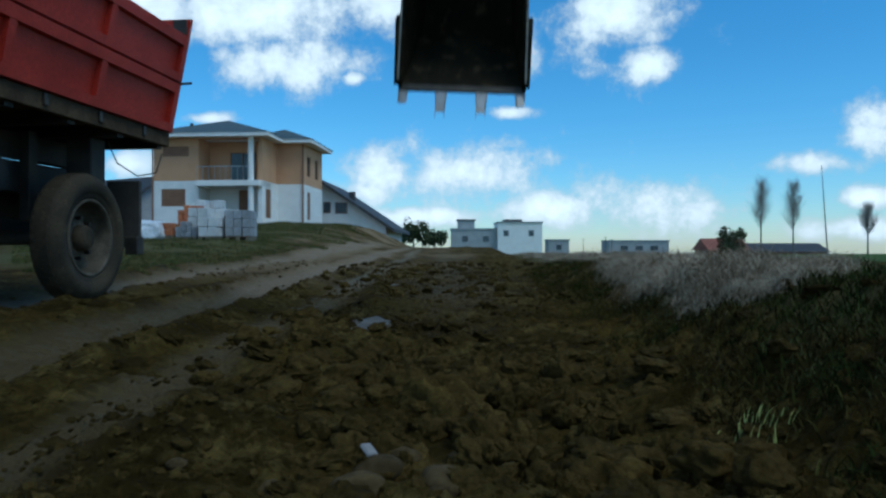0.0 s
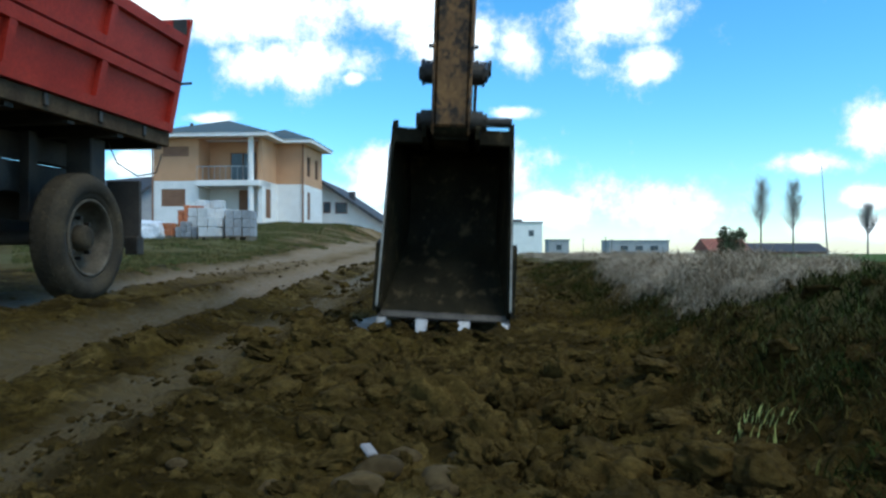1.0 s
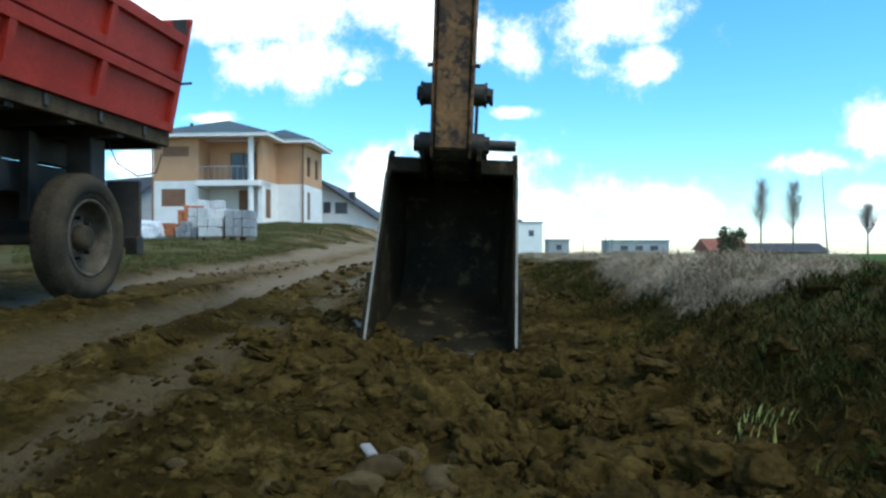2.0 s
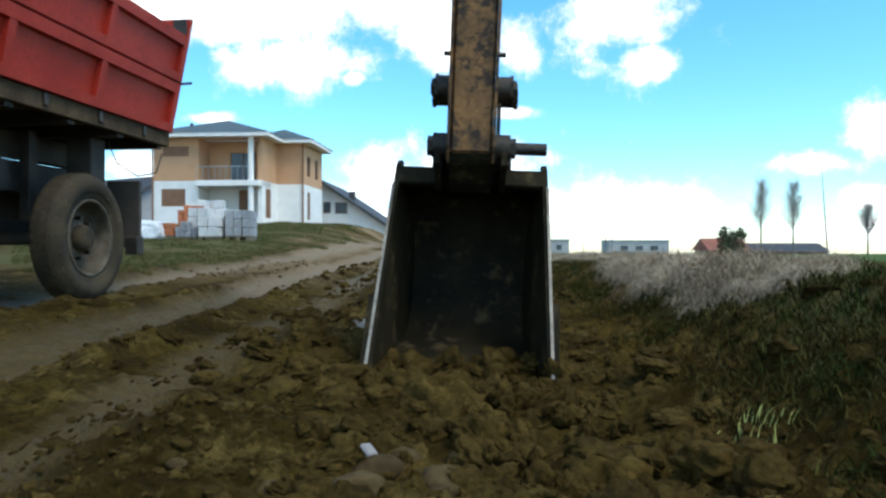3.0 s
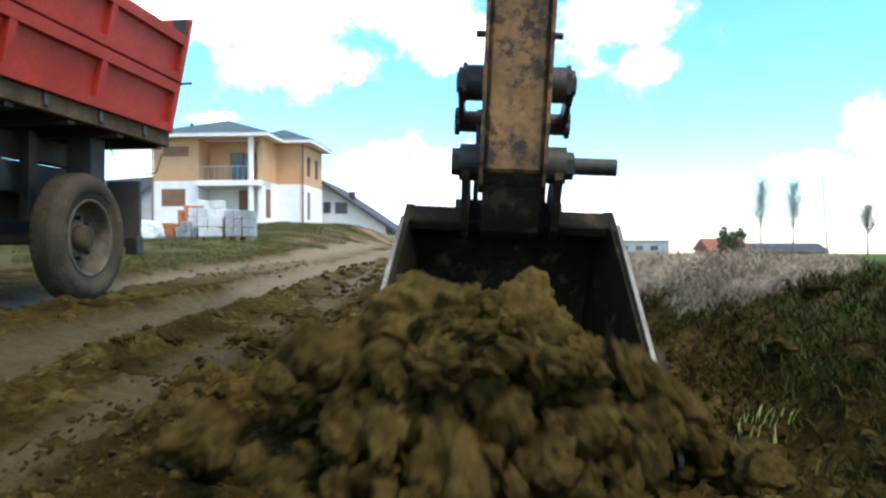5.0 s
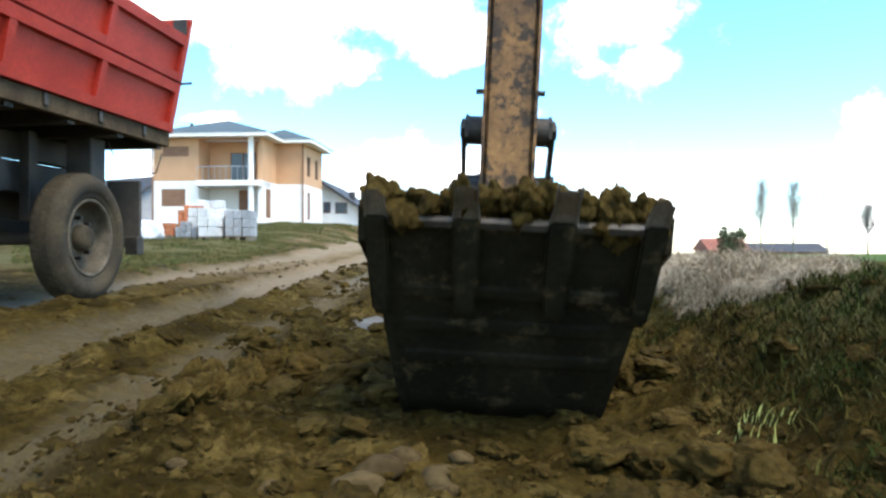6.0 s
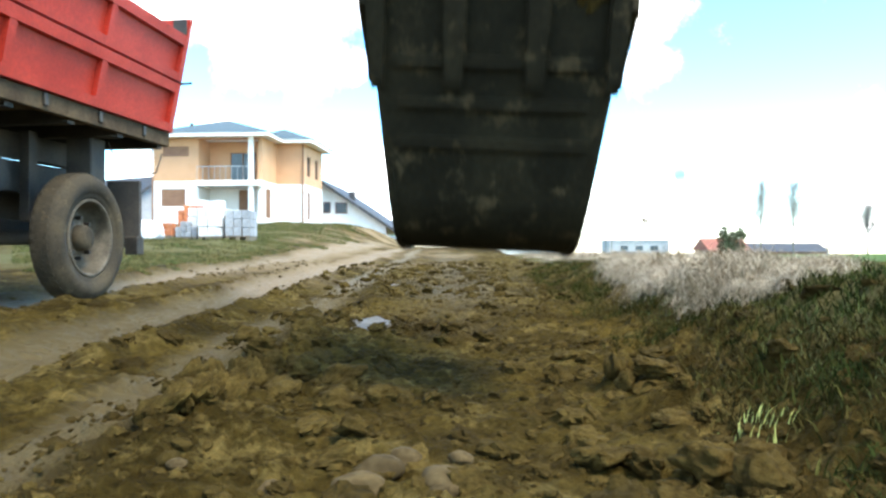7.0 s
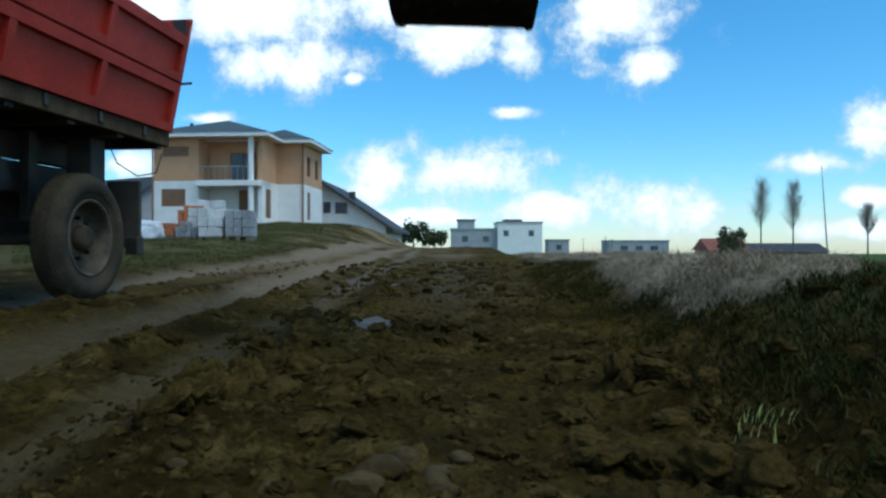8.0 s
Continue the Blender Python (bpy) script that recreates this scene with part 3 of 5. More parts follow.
# ---------------------------------------------------------------- trailer
def build_trailer():
    """Local: x outwards to the road side, y towards the tail, z up from the ground; the near side of the box runs along y."""
    tr = thing("tipper_trailer", pose(-2.71, 5.35, .14, 0, 0, -6), "red steel tipping trailer with muddy wheel parked on the road", "trailer")
    L0, L1, ZF = -3.4, .98, 1.47
    XO, FL = .10, .17                    # outer face at the floor, flare over the height of the sides

    def plate(bm, x, y0, y1, z0, z1, th, off=0.0):
        """An upright plate on the flared side."""
        def xat(z):
            return x + FL * (z - ZF) / .85 + off
        o = [(xat(z0), z0), (xat(z0) - th, z0), (xat(z1) - th, z1), (xat(z1), z1)]
        a = [bm.verts.new((px, y0, pz)) for px, pz in o]
        b = [bm.verts.new((px, y1, pz)) for px, pz in o]
        fs = [bm.faces.new(a), bm.faces.new(b[::-1])] + [bm.faces.new((a[i], b[i], b[(i + 1) % 4], a[(i + 1) % 4])) for i in range(4)]
        bmesh.ops.recalc_face_normals(bm, faces=fs)
        return bm
    for z0, z1, nm in ((ZF, ZF + .43, "lower_sideboard"), (ZF + .45, ZF + .85, "upper_sideboard")):
        side = part(nm, plate(bmesh.new(), XO, L0, L1, z0, z1, .02), M_RED, tr, "dented red painted sideboard")
        part("top_rail", plate(bmesh.new(), XO, L0, L1 + .01, z1 - .085, z1, .05, .045), M_RED, side)
        part("bottom_rail", plate(bmesh.new(), XO, L0, L1 + .01, z0, z0 + .07, .05, .045), M_RED, side)
        y = L1 - .035
        part("end_post", plate(bmesh.new(), XO, y - .03, y + .045, z0, z1, .05, .047), M_RED, side)
        y = -.14
        while y > L0:
            part("rib", plate(bmesh.new(), XO, y - .035, y + .035, z0 + .02, z1 - .02, .05, .040), M_RED, side)
            y -= .95
    # far side and head boards
    part("far_sideboard", boxed(-2.35, -2.32, L0, L1, ZF, ZF + .85), M_RED, tr)
    part("headboard", boxed(-2.3, XO, L0 - .03, L0, ZF, ZF + .95), M_RED, tr)
    bm = bmesh.new()
    gate = [(-2.34, ZF), (XO + .01, ZF), (XO + .215, ZF + 1.03), (-2.5, ZF + 1.03)]
    a, b = ([bm.verts.new((x, y, z)) for x, z in gate] for y in (L1 + .03, L1 + .075))
    bm.faces.new(a)
    bm.faces.new(b[::-1])
    for k in range(4):
        bm.faces.new((a[k], b[k], b[(k + 1) % 4], a[(k + 1) % 4]))
    bmesh.ops.recalc_face_normals(bm, faces=bm.faces)
    tg = part("tailgate", bm, M_RED, tr, "faded red tailgate taller than the sides")
    part("gate_rail", boxed(-2.45, XO + .19, L1 + .01, L1 + .03, ZF + .95, ZF + 1.025, .004), M_RED, tg)
    # thin dark box over the gate's top corner
    part("corner_plate", boxed(XO + .06, XO + .19, L1 + .001, L1 + .008, ZF + .88, ZF + 1.02, .002), M_DARK, tg, "dark patch at the gate's corner")
    part("gate_latch", rod(bmesh.new(), (XO + .10, L1 + .03, ZF + .44), (XO + .20, L1 + .08, ZF + .46), .012, 8), M_PIN, tg)
    # floor: planks in a steel frame
    part("floor_plate", boxed(-2.34, XO - .02, L0, L1, ZF - .06, ZF - .01), M_PLANK, tr, "weathered timber floor")
    part("side_sill", boxed(XO - .06, XO + .01, L0, L1 + .03, ZF - .13, ZF - .005, .006), M_RUST, tr, "rusty grey side sill")
    for k in range(7):
        y = L1 - .08 - k * .62
        part("cross_member", boxed(-2.3, XO - .03, y - .04, y + .04, ZF - .16, ZF - .06), M_DARK, tr)
        part("stake_bracket", boxed(XO - .01, XO + .03, y - .36, y - .32, ZF - .10, ZF - .01, .005), M_PIN, tr)
    for x in (-.62, -1.66):
        part("frame_rail", boxed(x - .05, x + .05, L0, L1 - .05, ZF - .36, ZF - .16, .006), M_DARK, tr)
        part("chassis_rail", boxed(x - .06, x + .06, L0, L1 - .35, ZF - .62, ZF - .38, .006), M_DARK, tr)
        # leaf spring: five leaves that bow
        bm = bmesh.new()
        for k in range(5):
            half = .62 - k * .1
            for j in range(8):
                a, b = -half + j * half / 4, -half + (j + 1) * half / 4
                za, zb = .62 + .16 * (a / .62) ** 2 - k * .018, .62 + .16 * (b / .62) ** 2 - k * .018
                rod(bm, (x, a, za), (x, b, zb), .012, 4)
        part("leaf_spring", bm, M_DARK, tr)
        for yy in (-.62, .62):
            part("spring_hanger", boxed(x - .04, x + .04, yy - .04, yy + .04, .74, ZF - .36, .006), M_DARK, tr)
    part("axle_box", boxed(-1.9, -.75, .28, .55, .45, .98, .02), M_DARK, tr)
    part("axle", rod(bmesh.new(), (-2.1, 0, .50), (-.06, 0, .50), .06, 14), M_DARK, tr)
    part("tipping_ram", rod(bmesh.new(), (-1.1, -.9, .6), (-1.1, -.9, ZF - .1), .09, 14), M_DARK, tr)
    part("toolbox", boxed(-.95, -.25, -2.3, -.62, .50, 1.12, .02), M_DARK, tr)
    part("reserve_tank", rod(bmesh.new(), (-1.3, -.5, .95), (-.4, -.5, .95), .14, 16), M_DARK, tr)
    for y0, y1 in ((-.12, .12), (-.9, -.62)):
        part("stay", boxed(-.5, -.42, y0, y0 + .10, .62, ZF - .16, .004), M_DARK, tr)
    part("upright", boxed(-.36, -.14, .22, .42, .70, ZF - .16, .01), M_DARK, tr)
    part("mud_flap", boxed(-.28, .02, .66, .70, .42, 1.0, .006), M_DARK, tr, "stiff dark mud flap")
    part("flap_bracket", boxed(-.10, .02, .63, .74, .36, .52, .01), M_PIN, tr)
    bm = bmesh.new()
    pts = [(-.2, .55, ZF - .15), (-.16, .62, ZF - .32), (-.05, .75, ZF - .42), (.05, .88, ZF - .38), (.07, .95, ZF - .20)]
    for a, b in zip(pts, pts[1:]):
        rod(bm, a, b, .006, 6)
    part("cable", bm, M_DARK, tr)
    for x, s in ((0.0, 1), (-2.15, -1)):
        w = new("wheel")
        w.parent = tr
        w.matrix_basis = pose(x + .03 * s, 0, .495, 0, 0, 2.5) @ Matrix.Diagonal((s, 1, 1, 1))
        prof = [(.29, -.05), (.30, -.03), (.33, -.014), (.345, -.012), (.35, -.004), (.40, .006), (.44, .0), (.448, -.01), (.47, -.022), (.487, -.045), (.497, -.07), (.497, -.165), (.485, -.195), (.45, -.215), (.30, -.20)]
        tyre = part("tyre", lathe(bmesh.new(), prof, 56), M_RUBBER, w, "muddy tyre", smooth=True)
        bm = bmesh.new()
        for k in range(44):
            a = 2 * math.pi * k / 44
            for x0, x1, sh in ((-.095, -.058, 0.0), (-.142, -.103, .07), (-.182, -.15, 0.0)):
                box(bm, x0, x1, -.017, .017, .484, .4972, 0, Matrix.Rotation(a + sh, 4, "X"))
        part("tread", bm, M_RUBBER, tyre)
        rim = part("rim", lathe(bmesh.new(), [(.30, -.04), (.298, -.02), (.283, -.02), (.272, -.04), (.262, -.11), (.24, -.17), (.20, -.185), (.13, -.13), (.115, -.125), (.0, -.125)], 48), M_RIM, w, "dirty pale steel rim", smooth=True)
        part("hub", lathe(bmesh.new(), [(.105, -.12), (.10, -.075), (.085, -.05), (.05, -.04), (.0, -.04)], 24), M_RUBBER, rim, smooth=True)
        for k in range(8):
            a = 2 * math.pi * k / 8
            c, q = math.cos(a) * .155, math.sin(a) * .155
            part("wheel_nut", rod(bmesh.new(), (-.15, c, q), (-.10, c, q), .017, 6), M_PIN, rim)
    return tr


build_trailer()


# ---------------------------------------------------------------- houses
def wall_with_holes(bm, x0, x1, z0, z1, y0, y1, holes):
    """A wall along x between y0 and y1 with rectangular openings (xa, xb, za, zb) through it."""
    xs = sorted({x0, x1, *[h[0] for h in holes], *[h[1] for h in holes]})
    zs = sorted({z0, z1, *[h[2] for h in holes], *[h[3] for h in holes]})
    for a, b in zip(xs, xs[1:]):
        for c, d in zip(zs, zs[1:]):
            mx, mz = (a + b) / 2, (c + d) / 2
            if not any(h[0] < mx < h[1] and h[2] < mz < h[3] for h in holes):
                box(bm, a, b, y0, y1, c, d)
    bmesh.ops.remove_doubles(bm, verts=bm.verts, dist=.0005)
    return bm


def fill_opening(parent, m, w, h, kind, name):
    """A window or door unit in an opening w x h; local x along the wall, y inwards."""
    if kind == "shutter":
        ob = part(name, boxed(-w / 2, w / 2, .06, .10, 0, h), M_SHUT, parent, "closed brown roller shutter")
        n = max(6, int(h / .11))
        for k in range(n):
            s = part("slat", boxed(-w / 2 + .03, w / 2 - .03, .045, .065, k * h / n + .008, (k + 1) * h / n - .008), M_SHUT, ob)
    else:
        ob = part(name, boxed(-w / 2, w / 2, .10, .12, 0, h), M_GLASS, parent, "dark glazed pane in a brown frame")
        bm = bmesh.new()
        t = .07
        for a, b, c, d in ((-w / 2, -w / 2 + t, 0, h), (w / 2 - t, w / 2, 0, h), (-w / 2, w / 2, 0, t), (-w / 2, w / 2, h - t, h), (-t / 2, t / 2, 0, h)):
            box(bm, a, b, .05, .13, c, d)
        part("window_frame", bm, M_SHUT, ob)
    ob.matrix_basis = m
    return ob


def hip_roof(bm, x0, x1, y0, y1, z, rise):
    dx, dy = x1 - x0, y1 - y0
    r = min(dx, dy) / 2
    base = [bm.verts.new(p) for p in ((x0, y0, z), (x1, y0, z), (x1, y1, z), (x0, y1, z))]
    if dx >= dy:
        top = [bm.verts.new((x0 + r, (y0 + y1) / 2, z + rise)), bm.verts.new((x1 - r + .01, (y0 + y1) / 2, z + rise))]
        fs = [(0, 1, 5, 4), (1, 2, 5), (2, 3, 4, 5), (3, 0, 4)]
    else:
        top = [bm.verts.new(((x0 + x1) / 2, y0 + r, z + rise)), bm.verts.new(((x0 + x1) / 2, y1 - r + .01, z + rise))]
        fs = [(0, 1, 4), (1, 2, 5, 4), (2, 3, 5), (3, 0, 4, 5)]
    v = base + top
    for f in fs:
        bm.faces.new([v[i] for i in f])
    bm.faces.new(base[::-1])
    bmesh.ops.recalc_face_normals(bm, faces=bm.faces)
    return bm


def build_villa():
    """Two-storey house: x along the front (0 at its near corner, negative to the far end), y to the back."""
    h = thing("villa", pose(-12.8, 49.3, 2.8, 0, 0, -4.6), "two-storey house under construction, white below and ochre above", "house")
    ZB, ZE, X0 = 2.62, 5.68, -8.0          # storey line, eaves, end of the front
    rec = (-4.68, -.32)
    up, low = (X0 + .65, X0 + 2.6, 4.38, 5.1), (X0 + .55, X0 + 2.35, .80, 2.05)
    for nm, z0, z1, m, hole, recess in (("ground_floor_wall", -1.0, ZB, M_WHITE, low, (rec[0], rec[1], 0.0, ZB - .42)),
                                        ("upper_wall", ZB, ZE, M_TAN, up, (rec[0], rec[1], ZB, ZE - .12))):
        bm = wall_with_holes(bmesh.new(), X0, 0, z0, z1, 0, .3, [hole, recess])
        wall = part(nm, bm, m, h, "white rendered wall" if z0 < 0 else "ochre rendered wall")
        part("back_wall", wall_with_holes(bmesh.new(), X0, 2.1, z0, z1, 8.2, 8.5, []), m, wall)
        part("end_wall", boxed(X0, X0 + .3, .3, 8.2, z0, z1), m, wall)
        part("recess_wall", boxed(rec[0] - .0, rec[1], 2.0, 2.2, z0, z1), m, wall)
        part("recess_cheek", boxed(rec[0] - .2, rec[0] - .003, .3, 2.2, z0, z1), m, wall)
        sidew = bmesh.new()
        wall_with_holes(sidew, .3, 3.2, z0, z1, 0, .3, [(.7, 1.9, 0.0, 2.1)] if z0 < 0 else [])
        bmesh.ops.transform(sidew, matrix=pose(0, 0, 0, 0, 0, 90), verts=sidew.verts)
        part("side_wall", sidew, m, wall)
        part("wing_front", boxed(.0, 2.1, 3.2, 3.5, z0, z1), m, wall)
        ws = bmesh.new()
        wall_with_holes(ws, 3.5, 8.2, z0, z1, 0, .3, [(4.1, 5.0, .0, 2.1)] if z0 < 0 else [(4.0, 5.0, 3.3, 4.85), (6.3, 7.3, 3.3, 4.85)])
        bmesh.ops.transform(ws, matrix=pose(2.1, 0, 0, 0, 0, 90), verts=ws.verts)
        part("wing_side", ws, m, wall)
    fill_opening(h, pose((up[0] + up[1]) / 2, 0, up[2]), up[1] - up[0], up[3] - up[2], "shutter", "window")
    fill_opening(h, pose((low[0] + low[1]) / 2, 0, low[2]), low[1] - low[0], low[3] - low[2], "shutter", "window")
    fill_opening(h, pose(-2.15, 1.88, ZB + .1), 1.9, 2.15, "glass", "balcony_door")
    fill_opening(h, pose(-1.9, 1.88, .05), 1.1, 2.05, "shutter", "door")
    fill_opening(h, pose(.0, 1.3, .0, 0, 0, 90), 1.2, 2.1, "shutter", "side_door")
    fill_opening(h, pose(2.1, 4.55, 0, 0, 0, 90), .9, 2.1, "shutter", "wing_door")
    for y in (4.5, 6.8):
        fill_opening(h, pose(2.1, y, 3.3, 0, 0, 90), 1.0, 1.55, "glass", "window")
    part("balcony_slab", boxed(rec[0] - .0, rec[1] + .32, -.55, 2.0, ZB - .42, ZB - .02, .02), M_WHITE, h, "white balcony slab")
    for z0, z1 in ((-1.0, ZB - .42), (ZB - .02, ZE)):
        part("column", rod(bmesh.new(), (-.75, -.25, z0), (-.75, -.25, z1), .2, 20), M_WHITE, h, "round white column")
    rail = part("railing", boxed(rec[0] + .02, -.95, -.42, -.38, ZB + .95, ZB + 1.0), M_RAIL, h, "thin steel balcony railing")
    for k in range(9):
        x = rec[0] + .05 + k * .42
        part("baluster", boxed(x, x + .03, -.415, -.385, ZB - .02, ZB + .95), M_RAIL, rail)
    part("soffit", boxed(X0 - .7, .7, -.85, 9.1, ZE, ZE + .1), M_WHITE, h)
    part("wing_soffit", boxed(.7, 2.8, 2.5, 9.1, ZE, ZE + .1), M_WHITE, h)
    part("fascia", boxed(X0 - .74, .74, -.9, -.85, ZE - .02, ZE + .25), M_WHITE, h, "white fascia")
    part("side_fascia", boxed(.70, .74, -.85, 2.5, ZE - .02, ZE + .25), M_WHITE, h)
    part("wing_fascia", boxed(.74, 2.84, 2.46, 2.5, ZE - .02, ZE + .25), M_WHITE, h)
    part("wing_side_fascia", boxed(2.80, 2.84, 2.5, 9.1, ZE - .02, ZE + .25), M_WHITE, h)
    roof = part("roof", hip_roof(bmesh.new(), X0 - .8, .8, -.95, 9.2, ZE + .25, 1.7), M_ROOF, h, "grey-green hipped tile roof")
    part("wing_roof", hip_roof(bmesh.new(), -3.0, 2.9, 2.4, 9.15, ZE + .253, 1.2), M_ROOF, roof)
    for x, y in ((-5.9, 1.6), (-3.0, 2.3)):
        part("vent_pipe", rod(bmesh.new(), (x, y, ZE + .5), (x, y, ZE + 1.35), .12, 10), M_ROOFD, roof)
    for x, y in ((X0 - .05, -.07), (2.02, 3.13)):
        part("downpipe", rod(bmesh.new(), (x, y, -.5), (x, y, ZE), .06, 10), M_SHUT, h)
    return h


def gable_house(name, m, w, dep, wall_h, rise, wall_m, roof_m, label, windows=(), chimney=None):
    """Gable end faces the road: x across, y back."""
    h = thing(name, m, label, "house")
    prof = [(-w / 2, -1.5), (w / 2, -1.5), (w / 2, wall_h), (0, wall_h + rise), (-w / 2, wall_h)]
    bm = bmesh.new()
    a, b = ([bm.verts.new((x, y, z)) for x, z in prof] for y in (0, dep))
    bm.faces.new(a)
    bm.faces.new(b[::-1])
    for i in range(5):
        bm.faces.new((a[i], b[i], b[(i + 1) % 5], a[(i + 1) % 5]))
    bmesh.ops.recalc_face_normals(bm, faces=bm.faces)
    part("wall", bm, wall_m, h)
    t = .28
    k = rise / (w / 2)
    for s in (-1, 1):
        o = [(0, wall_h + rise + .02), (s * (w / 2 + .8), wall_h - .8 * k + .02), (s * (w / 2 + .8), wall_h - .8 * k + t), (0, wall_h + rise + t)]
        bm = bmesh.new()
        a, b = ([bm.verts.new((x, y, z)) for x, z in o] for y in (-.7, dep + .7))
        bm.faces.new(a)
        bm.faces.new(b[::-1])
        for i in range(4):
            bm.faces.new((a[i], b[i], b[(i + 1) % 4], a[(i + 1) % 4]))
        bmesh.ops.recalc_face_normals(bm, faces=bm.faces)
        part("roof", bm, roof_m, h)
    for x, z, ww, hh in windows:
        o = part("window", boxed(x - ww / 2, x + ww / 2, -.05, .02, z, z + hh, .01), M_GLASS, h)
        part("window_frame", boxed(x - ww / 2 - .06, x + ww / 2 + .06, -.03, .01, z - .06, z + hh + .06), M_SHUT, o)
    if chimney:
        cx, cz = chimney
        part("chimney", boxed(cx - .25, cx + .25, 2.5, 3.0, cz - 1.2, cz, .02), M_ROOFD, h)
    return h


build_villa()
gable_house("neighbour_house", pose(-10.9, 60, 2.1, 0, 0, -3), 12.0, 12, .40, 3.95, M_WHITE, M_ROOFD, "white gabled house with a long dark roof",
            windows=((.9, 1.6, .55, .85), (2.15, 1.55, .95, .85), (.65, -.35, .6, .8)), chimney=(2.6, 3.6))
gable_house("dark_roofed_house", pose(-27.0, 66, 3.0, 0, 0, 60), 8.0, 11, 1.5, 2.7, M_GREYW, M_ROOFD, "low house with a dark roof behind the trailer")


# ---------------------------------------------------------------- clods, stones, puddles
def lump_data(name, material, seed, subdiv=2, rough=.32, flat=.75, facets=9):
    """A broken lump: a ball cut by random planes, then pitted."""
    rnd = random.Random(seed)
    bm = bmesh.new()
    bmesh.ops.create_icosphere(bm, subdivisions=subdiv, radius=1.0)
    cuts = [(Vector((rnd.gauss(0, 1), rnd.gauss(0, 1), rnd.gauss(0, 1))).normalized(), rnd.uniform(.62, .95)) for _ in range(facets)]
    off = Vector((rnd.uniform(0, 50), rnd.uniform(0, 50), rnd.uniform(0, 50)))
    for v in bm.verts:
        for n, d in cuts:
            k = v.co.dot(n) - d
            if k > 0:
                v.co -= n * k * .9
        p = v.co.copy()
        v.co *= 1 + rough * noise.noise(p * 1.5 + off) + rough * .5 * noise.noise(p * 3.6 + off)
        if subdiv > 2:
            crumb = noise.voronoi(p * 3.2 + off)[0]
            v.co *= 1 + rough * .55 * (crumb[1] - crumb[0] - .25) + rough * .28 * noise.noise(p * 9 + off)
        if subdiv > 3:
            crumb = noise.voronoi(p * 6.5 + off)[0]
            v.co *= 1 + rough * .22 * (crumb[1] - crumb[0] - .25)
        v.co.z *= flat
    me = bpy.data.meshes.new(name)
    bm.to_mesh(me)
    bm.free()
    me.materials.append(material)
    me.shade_smooth()
    return me


CLOD_MESHES = [lump_data("clod", M_DUG, 100 + k, 4, .40, .8) for k in range(7)]
CORE_MESHES = [lump_data("clod", M_DUG, 150 + k, 5, .36, .8) for k in range(2)]
SMALL_LUMPS = [lump_data("loose_clods", M_CLOD, 200 + k, 1, .5, .7, 0) for k in range(5)]
MIDDLE_LUMPS = [lump_data("loose_clods", M_CLOD, 250 + k, 3, .5, .65, 1) for k in range(5)]
STONE_MESHES = [lump_data("stone", M_STONE, 300 + k, 3, .10, .68, 4) for k in range(4)]


def joined_lumps(name, spots, material, seed):
    """Many lumps in one mesh; spots: x, y, z, size."""
    rnd = random.Random(seed)
    base = []
    for me in SMALL_LUMPS + MIDDLE_LUMPS:
        base.append((np.array([v.co[:] for v in me.vertices]), np.array([p.vertices[:] for p in me.polygons])))
    vs, fs, n = [], [], 0
    for x, y, z, s in spots:
        v, f = base[rnd.randrange(5) + (5 if s > .024 else 0)]
        rot = np.array(Euler((rnd.uniform(-.5, .5), rnd.uniform(-.5, .5), rnd.uniform(0, 6.28))).to_matrix())
        w = (v * np.array([s * rnd.uniform(.8, 1.35), s * rnd.uniform(.8, 1.2), s * rnd.uniform(.7, 1.1)])) @ rot.T + np.array([x, y, z])
        vs.append(w)
        fs.append(f + n)
        n += len(v)
    return raw(name, np.concatenate(vs).tolist(), np.concatenate(fs).tolist(), material)


def scatter_clods():
    rs = np.random.RandomState(11)
    n = 90000
    x, y = rs.uniform(-4.2, 1.6, n), .95 + 13 * rs.rand(n) ** 2.0
    keep = np.select([x < -1.5, x < -1.0, x < -.45, x < .8], [.03, .18, .6, .6], .35)
    keep = np.where((x > -.35) & (x < .62) & (y > 1.2) & (y < 3.2), .45, keep)
    for cx in (-1.37, -2.2, -2.8):                       # rows of crumbs pressed out of the ruts
        keep = np.maximum(keep, .8 * np.exp(-((x - cx - .10 * value_noise(y, 0 * y, .5, 9)) / .10) ** 2))
    keep = keep * (.2 + .5 + .5 * value_noise(x, y, 1.9, 31) + .25 * value_noise(x, y, 5, 32))
    ok = rs.rand(n) < keep * .5
    x, y = x[ok][:13000], y[ok][:13000]
    s = np.minimum(.050, .0058 * (1 - rs.rand(len(x))) ** -.56) * (1 + .02 * np.clip(y - 3, 0, 8))
    s = np.where(x < -1.45, np.minimum(s, .026), s)
    s = np.where((x < -.5) & (y < 2.3), np.minimum(s, .022), s)
    z = ground_height(x, y) + s * .05
    ob = joined_lumps("loose_clods", np.stack([x, y, z, s], -1).tolist(), M_CLOD, 12)
    tagged(ob, "loose crumbled clay clods strewn over the ground", "clods", kind="stuff")


scatter_clods()


def lay(me, name, x, y, size, turn, label, category, group, sink=.25, flat=1.0, tilt=0.0):
    ob = new(name, me)
    ob.matrix_basis = Matrix.Translation((x, y, float(ground_height(x, y)) + size * (.6 - sink) * flat)) @ Euler((tilt, tilt * .6, turn)).to_matrix().to_4x4() @ Matrix.Diagonal((size * 1.15, size, size * flat, 1))
    return tagged(ob, label, category, group)


